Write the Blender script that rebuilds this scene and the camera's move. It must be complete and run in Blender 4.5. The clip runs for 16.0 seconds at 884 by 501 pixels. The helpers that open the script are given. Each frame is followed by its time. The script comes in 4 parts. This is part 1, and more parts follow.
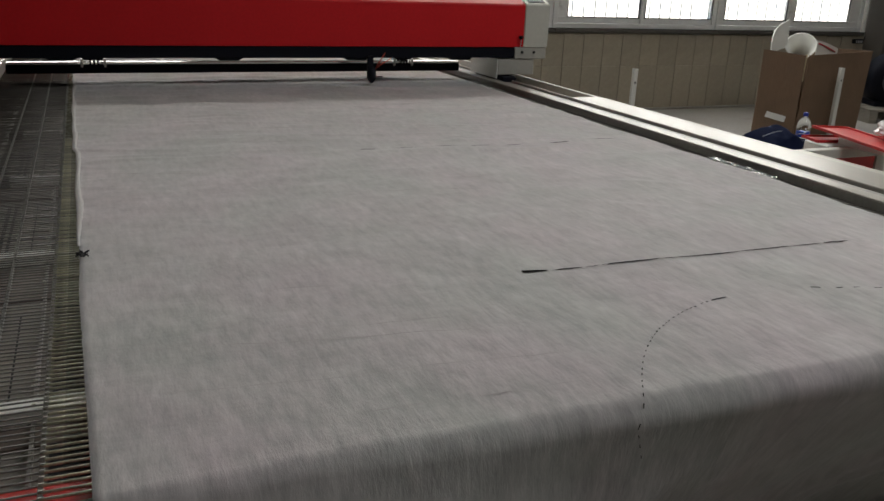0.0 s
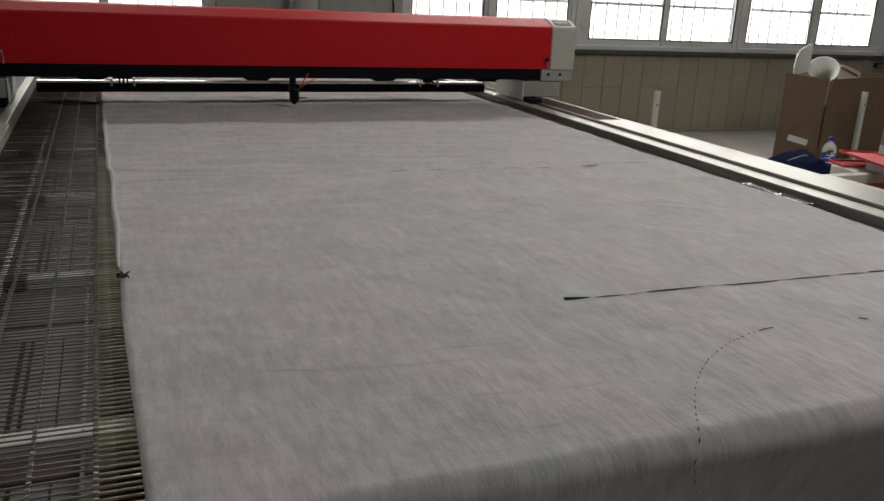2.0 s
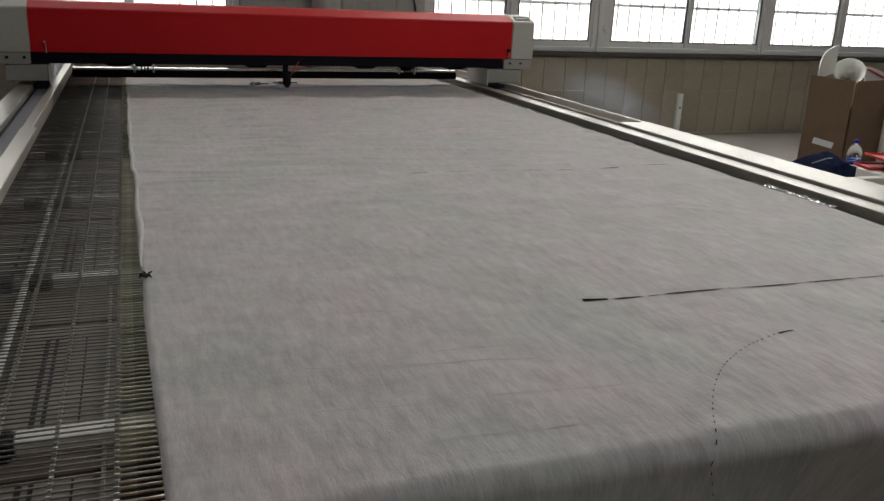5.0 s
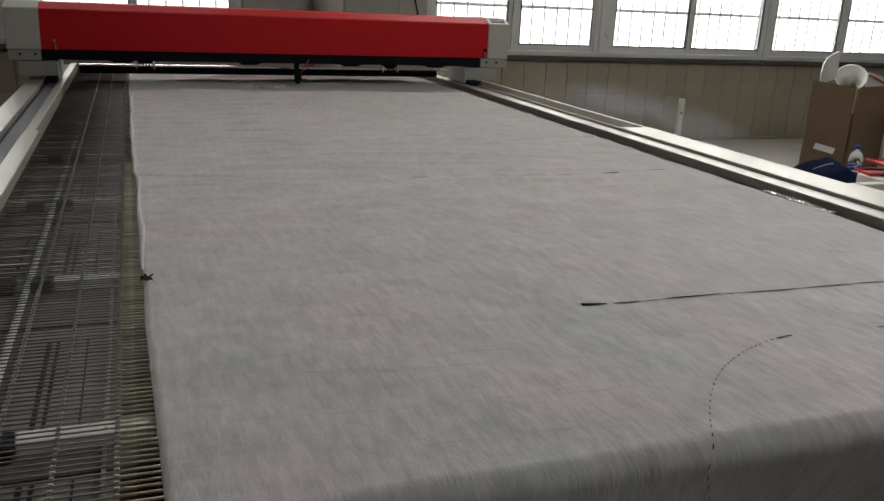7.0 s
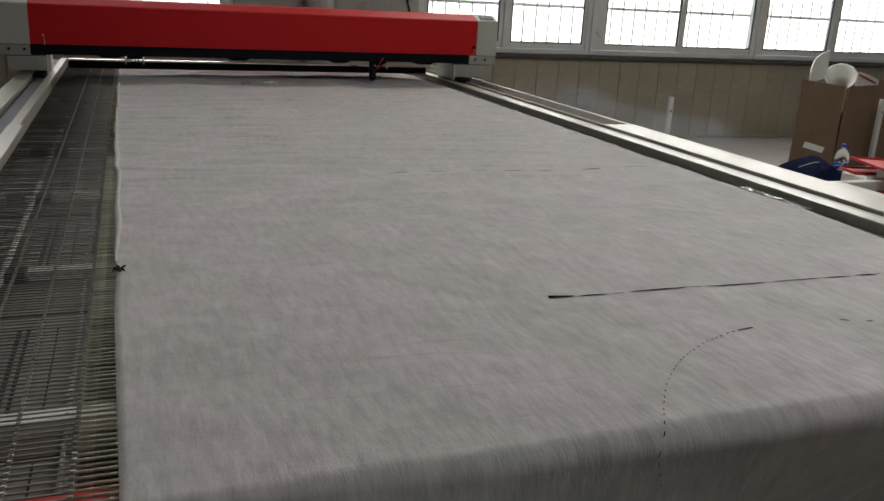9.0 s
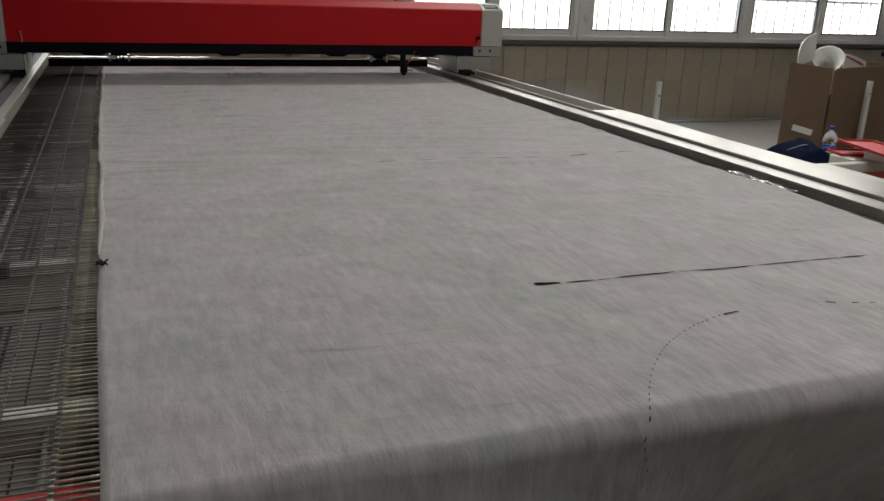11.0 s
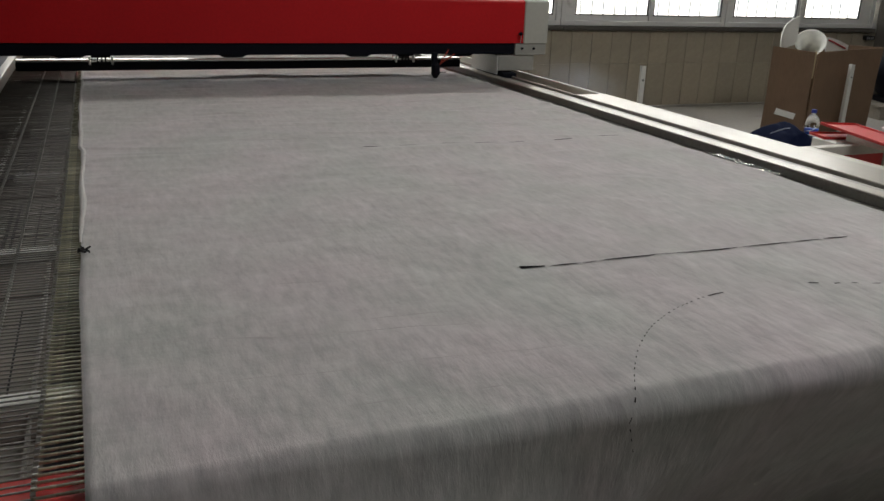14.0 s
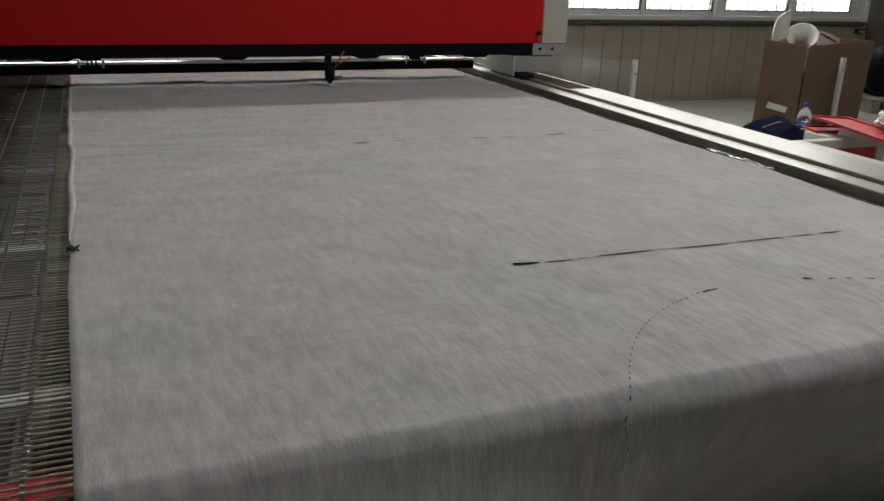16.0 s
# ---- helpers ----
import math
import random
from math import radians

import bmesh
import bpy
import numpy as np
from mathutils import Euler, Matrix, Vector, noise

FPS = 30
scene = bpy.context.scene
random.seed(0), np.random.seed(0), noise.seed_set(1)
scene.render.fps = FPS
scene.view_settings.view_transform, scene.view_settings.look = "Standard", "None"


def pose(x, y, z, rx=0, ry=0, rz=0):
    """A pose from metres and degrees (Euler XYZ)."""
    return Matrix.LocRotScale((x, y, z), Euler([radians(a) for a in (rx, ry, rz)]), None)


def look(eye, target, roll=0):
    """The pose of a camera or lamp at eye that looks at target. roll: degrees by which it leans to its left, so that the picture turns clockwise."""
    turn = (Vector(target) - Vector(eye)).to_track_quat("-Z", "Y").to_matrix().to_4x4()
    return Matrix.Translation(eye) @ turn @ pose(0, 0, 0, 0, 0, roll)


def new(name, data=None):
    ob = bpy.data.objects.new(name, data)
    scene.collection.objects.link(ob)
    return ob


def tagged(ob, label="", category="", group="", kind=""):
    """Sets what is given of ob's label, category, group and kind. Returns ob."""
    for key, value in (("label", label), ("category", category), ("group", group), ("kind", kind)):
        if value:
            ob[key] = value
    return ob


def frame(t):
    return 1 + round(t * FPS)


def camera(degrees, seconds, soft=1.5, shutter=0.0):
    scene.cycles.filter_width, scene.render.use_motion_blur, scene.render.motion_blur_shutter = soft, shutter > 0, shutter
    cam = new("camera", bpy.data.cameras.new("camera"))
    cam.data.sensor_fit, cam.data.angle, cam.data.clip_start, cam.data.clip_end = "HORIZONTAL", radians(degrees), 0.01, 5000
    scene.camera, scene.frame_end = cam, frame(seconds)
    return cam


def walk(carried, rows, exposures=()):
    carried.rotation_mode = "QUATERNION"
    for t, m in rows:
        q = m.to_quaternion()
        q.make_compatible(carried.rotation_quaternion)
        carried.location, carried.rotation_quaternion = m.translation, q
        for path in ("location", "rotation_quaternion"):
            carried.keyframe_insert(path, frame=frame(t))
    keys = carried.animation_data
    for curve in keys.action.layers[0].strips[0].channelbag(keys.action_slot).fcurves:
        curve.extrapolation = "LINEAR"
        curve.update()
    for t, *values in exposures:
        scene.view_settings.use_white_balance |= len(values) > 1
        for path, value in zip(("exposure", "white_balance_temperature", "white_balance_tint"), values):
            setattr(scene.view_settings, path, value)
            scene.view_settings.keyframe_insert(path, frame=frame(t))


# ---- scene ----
cam = camera(55.8, 16.0)
PATH = [
    (0, (0.148, 0.038, 1.468), (0.894, 1.779, 0.827), 2.4),
    (0.5, (0.13, 0.055, 1.471), (0.874, 1.797, 0.829), 2.5),
    (1, (0.109, 0.081, 1.471), (0.848, 1.83, 0.845), 2.3),
    (1.5, (0.1, 0.09, 1.472), (0.83, 1.848, 0.86), 2.3),
    (2, (0.093, 0.081, 1.476), (0.815, 1.847, 0.875), 2.8),
    (2.5, (0.083, 0.073, 1.476), (0.789, 1.849, 0.888), 3.1),
    (3, (0.075, 0.074, 1.474), (0.768, 1.856, 0.887), 2.9),
    (3.5, (0.076, 0.078, 1.474), (0.761, 1.861, 0.881), 2.8),
    (4, (0.085, 0.075, 1.474), (0.762, 1.86, 0.879), 2.7),
    (6.5, (0.101, 0.065, 1.475), (0.775, 1.852, 0.881), 2.4),
    (7, (0.099, 0.06, 1.477), (0.769, 1.851, 0.89), 2.7),
    (7.5, (0.101, 0.049, 1.476), (0.769, 1.842, 0.893), 2.8),
    (8, (0.112, 0.04, 1.475), (0.782, 1.831, 0.888), 2.9),
    (8.5, (0.131, 0.023, 1.476), (0.809, 1.811, 0.888), 3.2),
    (9, (0.152, 0.012, 1.475), (0.828, 1.799, 0.884), 3.0),
    (9.5, (0.157, 0.011, 1.473), (0.838, 1.796, 0.882), 2.9),
    (10, (0.164, 0.019, 1.473), (0.847, 1.798, 0.866), 2.6),
    (12.5, (0.173, 0.007, 1.469), (0.872, 1.774, 0.844), 2.0),
    (13, (0.172, 0.015, 1.467), (0.88, 1.774, 0.83), 2.2),
    (13.5, (0.171, 0.017, 1.467), (0.886, 1.77, 0.824), 2.3),
    (14, (0.173, 0.016, 1.466), (0.894, 1.766, 0.821), 2.1),
    (14.5, (0.178, 0.02, 1.465), (0.904, 1.768, 0.819), 1.9),
    (15, (0.185, 0.031, 1.461), (0.914, 1.774, 0.806), 2.0),
    (15.5, (0.181, 0.034, 1.462), (0.913, 1.771, 0.794), 2.0),
    (16, (0.178, 0.03, 1.467), (0.914, 1.77, 0.81), 2.0),
]
walk(cam, [(t, look(eye, target, roll)) for t, eye, target, roll in PATH])

# ---- world and light ----
world = bpy.data.worlds.new("sky_world")
scene.world = world
world.use_nodes = True
wn = world.node_tree
sky = wn.nodes.new("ShaderNodeTexSky")
sky.sky_type, sky.sun_disc = "NISHITA", False
sky.sun_elevation, sky.sun_rotation = radians(52), radians(219)
wn.links.new(sky.outputs[0], wn.nodes["Background"].inputs[0])
wn.nodes["Background"].inputs[1].default_value = 0.08
sun = new("sun", bpy.data.lights.new("sun", "SUN"))
sun.data.energy, sun.data.angle, sun.data.color = 5.0, radians(0.6), (1, 0.95, 0.86)
sun.matrix_world = look((-20, -25, 41), (0, 0, 0))


def window_light(x, y, z, sx, sz, watts, yaw, tint=(1.0, 0.965, 0.91)):
    """The sky's light, in a window's opening."""
    lamp = new("window_light", bpy.data.lights.new("window_light", "AREA"))
    lamp.data.shape, lamp.data.size, lamp.data.size_y = "RECTANGLE", sx, sz
    lamp.data.energy, lamp.data.color = watts, tint
    lamp.matrix_world = pose(x, y, z, 90, 0, yaw)
    return lamp


BACK = 8.125           # inner face of the back wall
BED = 0.8              # top of the conveyor belt
HEAD_Z = 4.6          # top of the windows
# the lamp at -1.8 belongs to an added window out of view
for wx, watts in ((-1.8, 4.5), (0.17, 4), (3.86, 23.5), (6.0, 29), (8.15, 24)):
    window_light(wx, BACK - 0.03, 4.28, 2.0, 0.5, watts, 180)
# a roof light out of view, assumed from the top-lit cloth
roof = new("roof_light", bpy.data.lights.new("roof_light", "AREA"))
roof.data.shape, roof.data.size, roof.data.size_y, roof.data.energy, roof.data.color = "RECTANGLE", 3.0, 3.2, 34, (0.955, 0.98, 1.0)
roof.matrix_world = pose(4.0, 0.6, 5.1)
scene.view_settings.exposure = 1.87


# ---- materials ----
def mat(name, color, rough=0.6, metal=0.0, vary=0.12, coarse=3.0, fine=60.0, bump=0.05, stretch=(1, 1, 1), turn=0.0, spots=None, coat=0.0, rand=0.0, spec=0.5):
    """A surface with broad stains, fine grain, a little relief and an uneven gloss."""
    m = bpy.data.materials.new(name)
    m.use_nodes = True
    nt = m.node_tree
    b = nt.nodes["Principled BSDF"]
    co = nt.nodes.new("ShaderNodeTexCoord")
    mp = nt.nodes.new("ShaderNodeMapping")
    mp.inputs["Scale"].default_value, mp.inputs["Rotation"].default_value = stretch, (0, 0, radians(turn))
    nt.links.new(co.outputs["Object"], mp.inputs[0])
    big, small = nt.nodes.new("ShaderNodeTexNoise"), nt.nodes.new("ShaderNodeTexNoise")
    big.inputs["Scale"].default_value, big.inputs["Detail"].default_value = coarse, 5
    small.inputs["Scale"].default_value, small.inputs["Detail"].default_value = fine, 4
    nt.links.new(co.outputs["Object"], big.inputs[0])
    nt.links.new(mp.outputs[0], small.inputs[0])
    add = nt.nodes.new("ShaderNodeMath")
    add.operation = "ADD"
    nt.links.new(big.outputs[0], add.inputs[0])
    nt.links.new(small.outputs[0], add.inputs[1])
    tone = nt.nodes.new("ShaderNodeMapRange")
    tone.inputs[1].default_value, tone.inputs[2].default_value = 0.6, 1.4
    tone.inputs[3].default_value, tone.inputs[4].default_value = 1 - vary, 1 + vary
    nt.links.new(add.outputs[0], tone.inputs[0])
    last = tone.outputs[0]
    if rand:
        info = nt.nodes.new("ShaderNodeObjectInfo")
        mr = nt.nodes.new("ShaderNodeMapRange")
        mr.inputs[3].default_value, mr.inputs[4].default_value = 1 - rand, 1 + rand
        nt.links.new(info.outputs["Random"], mr.inputs[0])
        mul = nt.nodes.new("ShaderNodeMath")
        mul.operation = "MULTIPLY"
        nt.links.new(last, mul.inputs[0])
        nt.links.new(mr.outputs[0], mul.inputs[1])
        last = mul.outputs[0]
    scale = nt.nodes.new("ShaderNodeVectorMath")
    scale.operation = "SCALE"
    scale.inputs[0].default_value = color
    nt.links.new(last, scale.inputs["Scale"])
    out = scale.outputs[0]
    if spots:
        blot = nt.nodes.new("ShaderNodeTexNoise")
        blot.inputs["Scale"].default_value, blot.inputs["Detail"].default_value = spots[1], 6
        nt.links.new(co.outputs["Object"], blot.inputs[0])
        ramp = nt.nodes.new("ShaderNodeMapRange")
        ramp.inputs[1].default_value, ramp.inputs[2].default_value = spots[2], spots[2] + 0.12
        nt.links.new(blot.outputs[0], ramp.inputs[0])
        mix = nt.nodes.new("ShaderNodeMix")
        mix.data_type = "RGBA"
        nt.links.new(ramp.outputs[0], mix.inputs[0])
        nt.links.new(out, mix.inputs[6])
        mix.inputs[7].default_value = (*spots[0], 1)
        out = mix.outputs[2]
    nt.links.new(out, b.inputs["Base Color"])
    gloss = nt.nodes.new("ShaderNodeMapRange")
    gloss.inputs[3].default_value, gloss.inputs[4].default_value = max(rough - 0.08, 0.03), min(rough + 0.1, 1)
    nt.links.new(big.outputs[0], gloss.inputs[0])
    nt.links.new(gloss.outputs[0], b.inputs["Roughness"])
    b.inputs["Metallic"].default_value = metal
    b.inputs["Coat Weight"].default_value = coat
    b.inputs["Specular IOR Level"].default_value = spec
    if bump:
        bp = nt.nodes.new("ShaderNodeBump")
        bp.inputs["Strength"].default_value, bp.inputs["Distance"].default_value = bump, 0.004
        nt.links.new(small.outputs[0], bp.inputs["Height"])
        nt.links.new(bp.outputs[0], b.inputs["Normal"])
    return m


def glass_mat(name, color=(1, 1, 1), rough=0.0, ior=1.45):
    m = bpy.data.materials.new(name)
    m.use_nodes = True
    b = m.node_tree.nodes["Principled BSDF"]
    b.inputs["Base Color"].default_value = (*color, 1)
    b.inputs["Transmission Weight"].default_value, b.inputs["Roughness"].default_value, b.inputs["IOR"].default_value = 1, rough, ior
    return m


RED = mat("red_paint", (0.56, 0.011, 0.015), 0.5, vary=0.1, bump=0.02, spec=0.22)
RED_DARK = mat("red_steel", (0.5, 0.02, 0.018), 0.45, vary=0.15, bump=0.03)
GREY_CAP = mat("grey_plastic", (0.5, 0.49, 0.43), 0.5, vary=0.06, bump=0.02)
BRACKET = mat("grey_steel_paint", (0.36, 0.35, 0.31), 0.5, vary=0.08, bump=0.02)
WHITE_STEEL = mat("white_steel_paint", (0.72, 0.72, 0.68), 0.42, vary=0.07, bump=0.02)
BLACK = mat("black_anodised", (0.004, 0.0045, 0.009), 0.55, vary=0.2, bump=0.02, spec=0.15)
RUBBER = mat("black_rubber", (0.012, 0.012, 0.013), 0.7, vary=0.2, bump=0.05, spec=0.25)
ALU = mat("brushed_aluminium", (0.62, 0.61, 0.58), 0.32, 1.0, vary=0.08, fine=200, bump=0.03, stretch=(1, 0.03, 1))
ALU_LIT_TOP = mat("lit_top_metal", (0.6, 0.6, 0.58), 0.2, 1.0, vary=0.06, fine=150, bump=0.02, stretch=(0.03, 1, 1))
PLATE = mat("rail_sheet", (0.365, 0.345, 0.3), 0.34, 0.25, vary=0.08, coarse=1.5, fine=120, bump=0.03, stretch=(1, 0.04, 1))
GROOVE = mat("rail_groove", (0.085, 0.083, 0.092), 0.6, 0.0, vary=0.15, bump=0.05)
GUTTER = mat("worn_grey_steel", (0.31, 0.295, 0.27), 0.55, 0.1, vary=0.18, bump=0.05)
CAVITY = mat("raw_steel", (0.3, 0.25, 0.18), 0.6, 0.3, vary=0.2, bump=0.06)
WIRE = mat("belt_wire", (0.115, 0.104, 0.09), 0.5, 0.2, vary=0.3, coarse=8, fine=90, bump=0.05, rand=0.25)
LINK = mat("belt_link", (0.34, 0.33, 0.3), 0.38, 0.7, vary=0.5, coarse=40, fine=200, bump=0.05)
EDGE = mat("belt_edge_plate", (0.5, 0.48, 0.41), 0.6, 0.0, vary=0.3, coarse=9, fine=80, bump=0.08)
CREASE_SHADE = mat("cloth_crease_shade", (0.405, 0.376, 0.363), 0.95, vary=0.2, coarse=10, fine=60, bump=0.3)
# yellowish wire; its sparkle is put in as pale mottling
BRASS = mat("belt_wire_oiled_glint", (0.62, 0.6, 0.46), 0.26, 0.3, vary=0.5, coarse=28, fine=120, bump=0.08, rand=0.3)
SHEET = mat("slotted_sheet", (0.19, 0.168, 0.145), 0.6, 0.1, vary=0.3, coarse=9, fine=70, bump=0.06, stretch=(0.3, 1, 1))
RUNG = mat("sheet_rung", (0.3, 0.28, 0.25), 0.5, 0.2, vary=0.25, coarse=9, fine=60, bump=0.04, rand=0.3)
GLINT = mat("wire_glint", (0.5, 0.48, 0.4), 0.45, 0.5, vary=0.3, coarse=60, fine=200, bump=0.03)
UNDER = mat("bed_plate", (0.22, 0.205, 0.185), 0.6, 0.1, vary=0.35, coarse=4, fine=40, bump=0.08)
BROWN = mat("bed_cover_strip", (0.155, 0.12, 0.1), 0.6, vary=0.25, bump=0.06)
BAR = mat("bed_bar", (0.72, 0.71, 0.66), 0.45, 0.1, vary=0.12, bump=0.03)
CHARRED = mat("charred_edge", (0.003, 0.0023, 0.0025), 0.95, vary=0.3, bump=0.1, spec=0.05)
PANEL = mat("cream_panel", (0.4, 0.352, 0.268), 0.6, vary=0.12, coarse=2, fine=25, bump=0.04, rand=0.06, spots=((0.24, 0.222, 0.185), 2.3, 0.55))
PIER = mat("grey_green_wall", (0.47, 0.47, 0.43), 0.7, vary=0.15, coarse=1.5, fine=30, bump=0.05)
WALL = mat("plastered_wall", (0.28, 0.265, 0.235), 0.8, vary=0.12, coarse=1.0, fine=40, bump=0.06)
DARKWALL = mat("dark_column", (0.1, 0.09, 0.075), 0.7, vary=0.2, bump=0.05)
SHADE_GREY = mat("shade_grey", (0.07, 0.065, 0.055), 0.55, vary=0.15, bump=0.03)
UPVC = mat("window_plastic", (0.76, 0.76, 0.74), 0.42, vary=0.05, bump=0.02, spots=((0.4, 0.39, 0.36), 5, 0.66))
SILL_SHADE = mat("sill_shade", (0.09, 0.082, 0.07), 0.6, vary=0.25, coarse=6, bump=0.06)
CONCRETE = mat("floor_concrete", (0.33, 0.312, 0.28), 0.75, vary=0.14, coarse=1.2, fine=30, bump=0.08, spots=((0.24, 0.22, 0.2), 2.5, 0.6))
CEIL = mat("roof_sheet", (0.3, 0.3, 0.29), 0.6, vary=0.05, bump=0.02)
GRILLE = mat("grille_paint", (0.75, 0.74, 0.72), 0.5, vary=0.1, bump=0.02)
CARD = mat("corrugated_card", (0.18, 0.114, 0.07), 0.8, vary=0.18, coarse=4, fine=160, bump=0.06, stretch=(1, 1, 0.08))
CARD_EDGE = mat("card_edge", (0.5, 0.4, 0.26), 0.9, vary=0.15, bump=0.1)
FOAM = mat("white_foam_sheet", (0.86, 0.86, 0.81), 0.75, vary=0.05, bump=0.04)
PAPER = mat("white_label", (0.75, 0.75, 0.72), 0.7, vary=0.05, bump=0)
NAVY = mat("navy_cloth", (0.007, 0.011, 0.032), 0.95, vary=0.3, coarse=12, fine=300, bump=0.25, spec=0.08)
PIPING = mat("pale_cord", (0.3, 0.32, 0.36), 0.8, vary=0.1, bump=0)
WOOD = mat("pallet_wood", (0.26, 0.235, 0.195), 0.8, vary=0.25, coarse=5, fine=60, bump=0.12, stretch=(0.08, 1, 1))
PET = glass_mat("clear_plastic", (0.93, 0.96, 0.97), 0.05, 1.2)
BLUE = mat("blue_film", (0.02, 0.07, 0.42), 0.4, vary=0.1, bump=0)
CAP_BLUE = mat("blue_cap", (0.02, 0.035, 0.3), 0.4, vary=0.05, bump=0)
PLASTIC_BAG = mat("white_plastic_film", (0.75, 0.75, 0.74), 0.3, vary=0.06, fine=40, bump=0.2)
FILM = mat("sparkle_film", (0.5, 0.5, 0.46), 0.14, 0.7, vary=0.4, coarse=30, fine=120, bump=0.1)
HOSE = mat("red_hose", (0.45, 0.05, 0.025), 0.4, vary=0.1, bump=0)
PINK = mat("pink_band", (0.6, 0.08, 0.1), 0.6, vary=0.1, bump=0)
GLASS = glass_mat("window_glass", (0.96, 0.98, 0.97))
SCREEN = mat("black_panel", (0.01, 0.01, 0.012), 0.45, vary=0.2, bump=0, spec=0.15)
GREYMARK = mat("grey_print", (0.45, 0.46, 0.47), 0.5, vary=0.1, bump=0)
OUTGROUND = mat("yard_concrete", (0.6, 0.58, 0.55), 0.9, vary=0.1, coarse=0.6, fine=8, bump=0.05)
OUTWALL = mat("pale_yard_wall", (0.75, 0.74, 0.71), 0.9, vary=0.1, coarse=0.5, fine=6, bump=0.04)


def fabric_material():
    """Felted grey cloth: fibres drawn out lengthwise, fine cross pleats, faint green and violet stains."""
    m = bpy.data.materials.new("grey_nonwoven")
    m.use_nodes = True
    nt = m.node_tree
    b = nt.nodes["Principled BSDF"]
    co = nt.nodes.new("ShaderNodeTexCoord")

    def grain(scale, detail, stretch, rough=0.55, turn=0.0):
        mp = nt.nodes.new("ShaderNodeMapping")
        mp.inputs["Scale"].default_value, mp.inputs["Rotation"].default_value = stretch, (0, 0, radians(turn))
        nt.links.new(co.outputs["Object"], mp.inputs[0])
        n = nt.nodes.new("ShaderNodeTexNoise")
        n.inputs["Scale"].default_value, n.inputs["Detail"].default_value, n.inputs["Roughness"].default_value = scale, detail, rough
        nt.links.new(mp.outputs[0], n.inputs[0])
        return n.outputs[0]

    def math_node(op, a, c):
        n = nt.nodes.new("ShaderNodeMath")
        n.operation = op
        for i, v in enumerate((a, c)):
            if isinstance(v, (int, float)):
                n.inputs[i].default_value = v
            else:
                nt.links.new(v, n.inputs[i])
        return n.outputs[0]

    def ranged(v, a, c, lo, hi):
        n = nt.nodes.new("ShaderNodeMapRange")
        for i, k in enumerate((a, c, lo, hi)):
            n.inputs[i + 1].default_value = k
        nt.links.new(v, n.inputs[0])
        return n.outputs[0]

    fibre = grain(46, 5, (1, 0.27, 0.27), 0.66, 4)
    strand = grain(120, 2, (1, 0.16, 0.16), 0.5, -7)
    blotch = grain(9, 5, (1, 0.55, 1), 0.6)
    stain = grain(2.6, 4, (1, 0.7, 1))
    pleat = grain(14, 3, (0.25, 1, 0.3), 0.55, 6)
    tone = math_node("MULTIPLY", ranged(fibre, 0.3, 0.7, 0.82, 1.18), ranged(strand, 0.3, 0.7, 0.985, 1.015))
    tone = math_node("MULTIPLY", tone, ranged(blotch, 0.3, 0.7, 0.89, 1.11))
    tone = math_node("MULTIPLY", tone, ranged(pleat, 0.3, 0.7, 0.965, 1.035))
    hue = nt.nodes.new("ShaderNodeMix")
    hue.data_type = "RGBA"
    hue.inputs[6].default_value, hue.inputs[7].default_value = (0.408, 0.406, 0.38, 1), (0.457, 0.408, 0.408, 1)
    nt.links.new(ranged(stain, 0.35, 0.65, 0, 1), hue.inputs[0])
    scale = nt.nodes.new("ShaderNodeVectorMath")
    scale.operation = "SCALE"
    nt.links.new(hue.outputs[2], scale.inputs[0])
    nt.links.new(tone, scale.inputs["Scale"])
    nt.links.new(scale.outputs[0], b.inputs["Base Color"])
    relief = math_node("ADD", math_node("ADD", math_node("MULTIPLY", fibre, 0.8), math_node("MULTIPLY", blotch, 0.9)), math_node("ADD", math_node("MULTIPLY", strand, 0.15), math_node("MULTIPLY", pleat, 1.0)))
    bp = nt.nodes.new("ShaderNodeBump")
    bp.inputs["Strength"].default_value, bp.inputs["Distance"].default_value = 0.65, 0.004
    nt.links.new(relief, bp.inputs["Height"])
    nt.links.new(bp.outputs[0], b.inputs["Normal"])
    b.inputs["Roughness"].default_value = 0.95
    b.inputs["Sheen Weight"].default_value, b.inputs["Sheen Roughness"].default_value = 0.6, 0.4
    b.inputs["Specular IOR Level"].default_value = 0.2
    return m


FABRIC = fabric_material()


# ---- mesh helpers ----
def box(bm, x0, x1, y0, y1, z0, z1, bevel=0.0, segs=1):
    vs = [bm.verts.new((x, y, z)) for x in (x0, x1) for y in (y0, y1) for z in (z0, z1)]
    quads = ((0, 1, 3, 2), (4, 6, 7, 5), (0, 4, 5, 1), (2, 3, 7, 6), (0, 2, 6, 4), (1, 5, 7, 3))
    fs = [bm.faces.new([vs[i] for i in q]) for q in quads]
    if bevel:
        es = list({e for f in fs for e in f.edges})
        bmesh.ops.bevel(bm, geom=es, offset=bevel, segments=segs, affect="EDGES", profile=0.6)


def prism(bm, outline, axis, a, b):
    """An outline extruded along an axis: outline pairs are the two other axes in order."""
    def at(p, s):
        c = list(p)
        c.insert(axis, s)
        return bm.verts.new(c)
    lo, hi = [at(p, a) for p in outline], [at(p, b) for p in outline]
    n = len(outline)
    bm.faces.new(lo[::-1])
    bm.faces.new(hi)
    for i in range(n):
        bm.faces.new((lo[i], lo[(i + 1) % n], hi[(i + 1) % n], hi[i]))


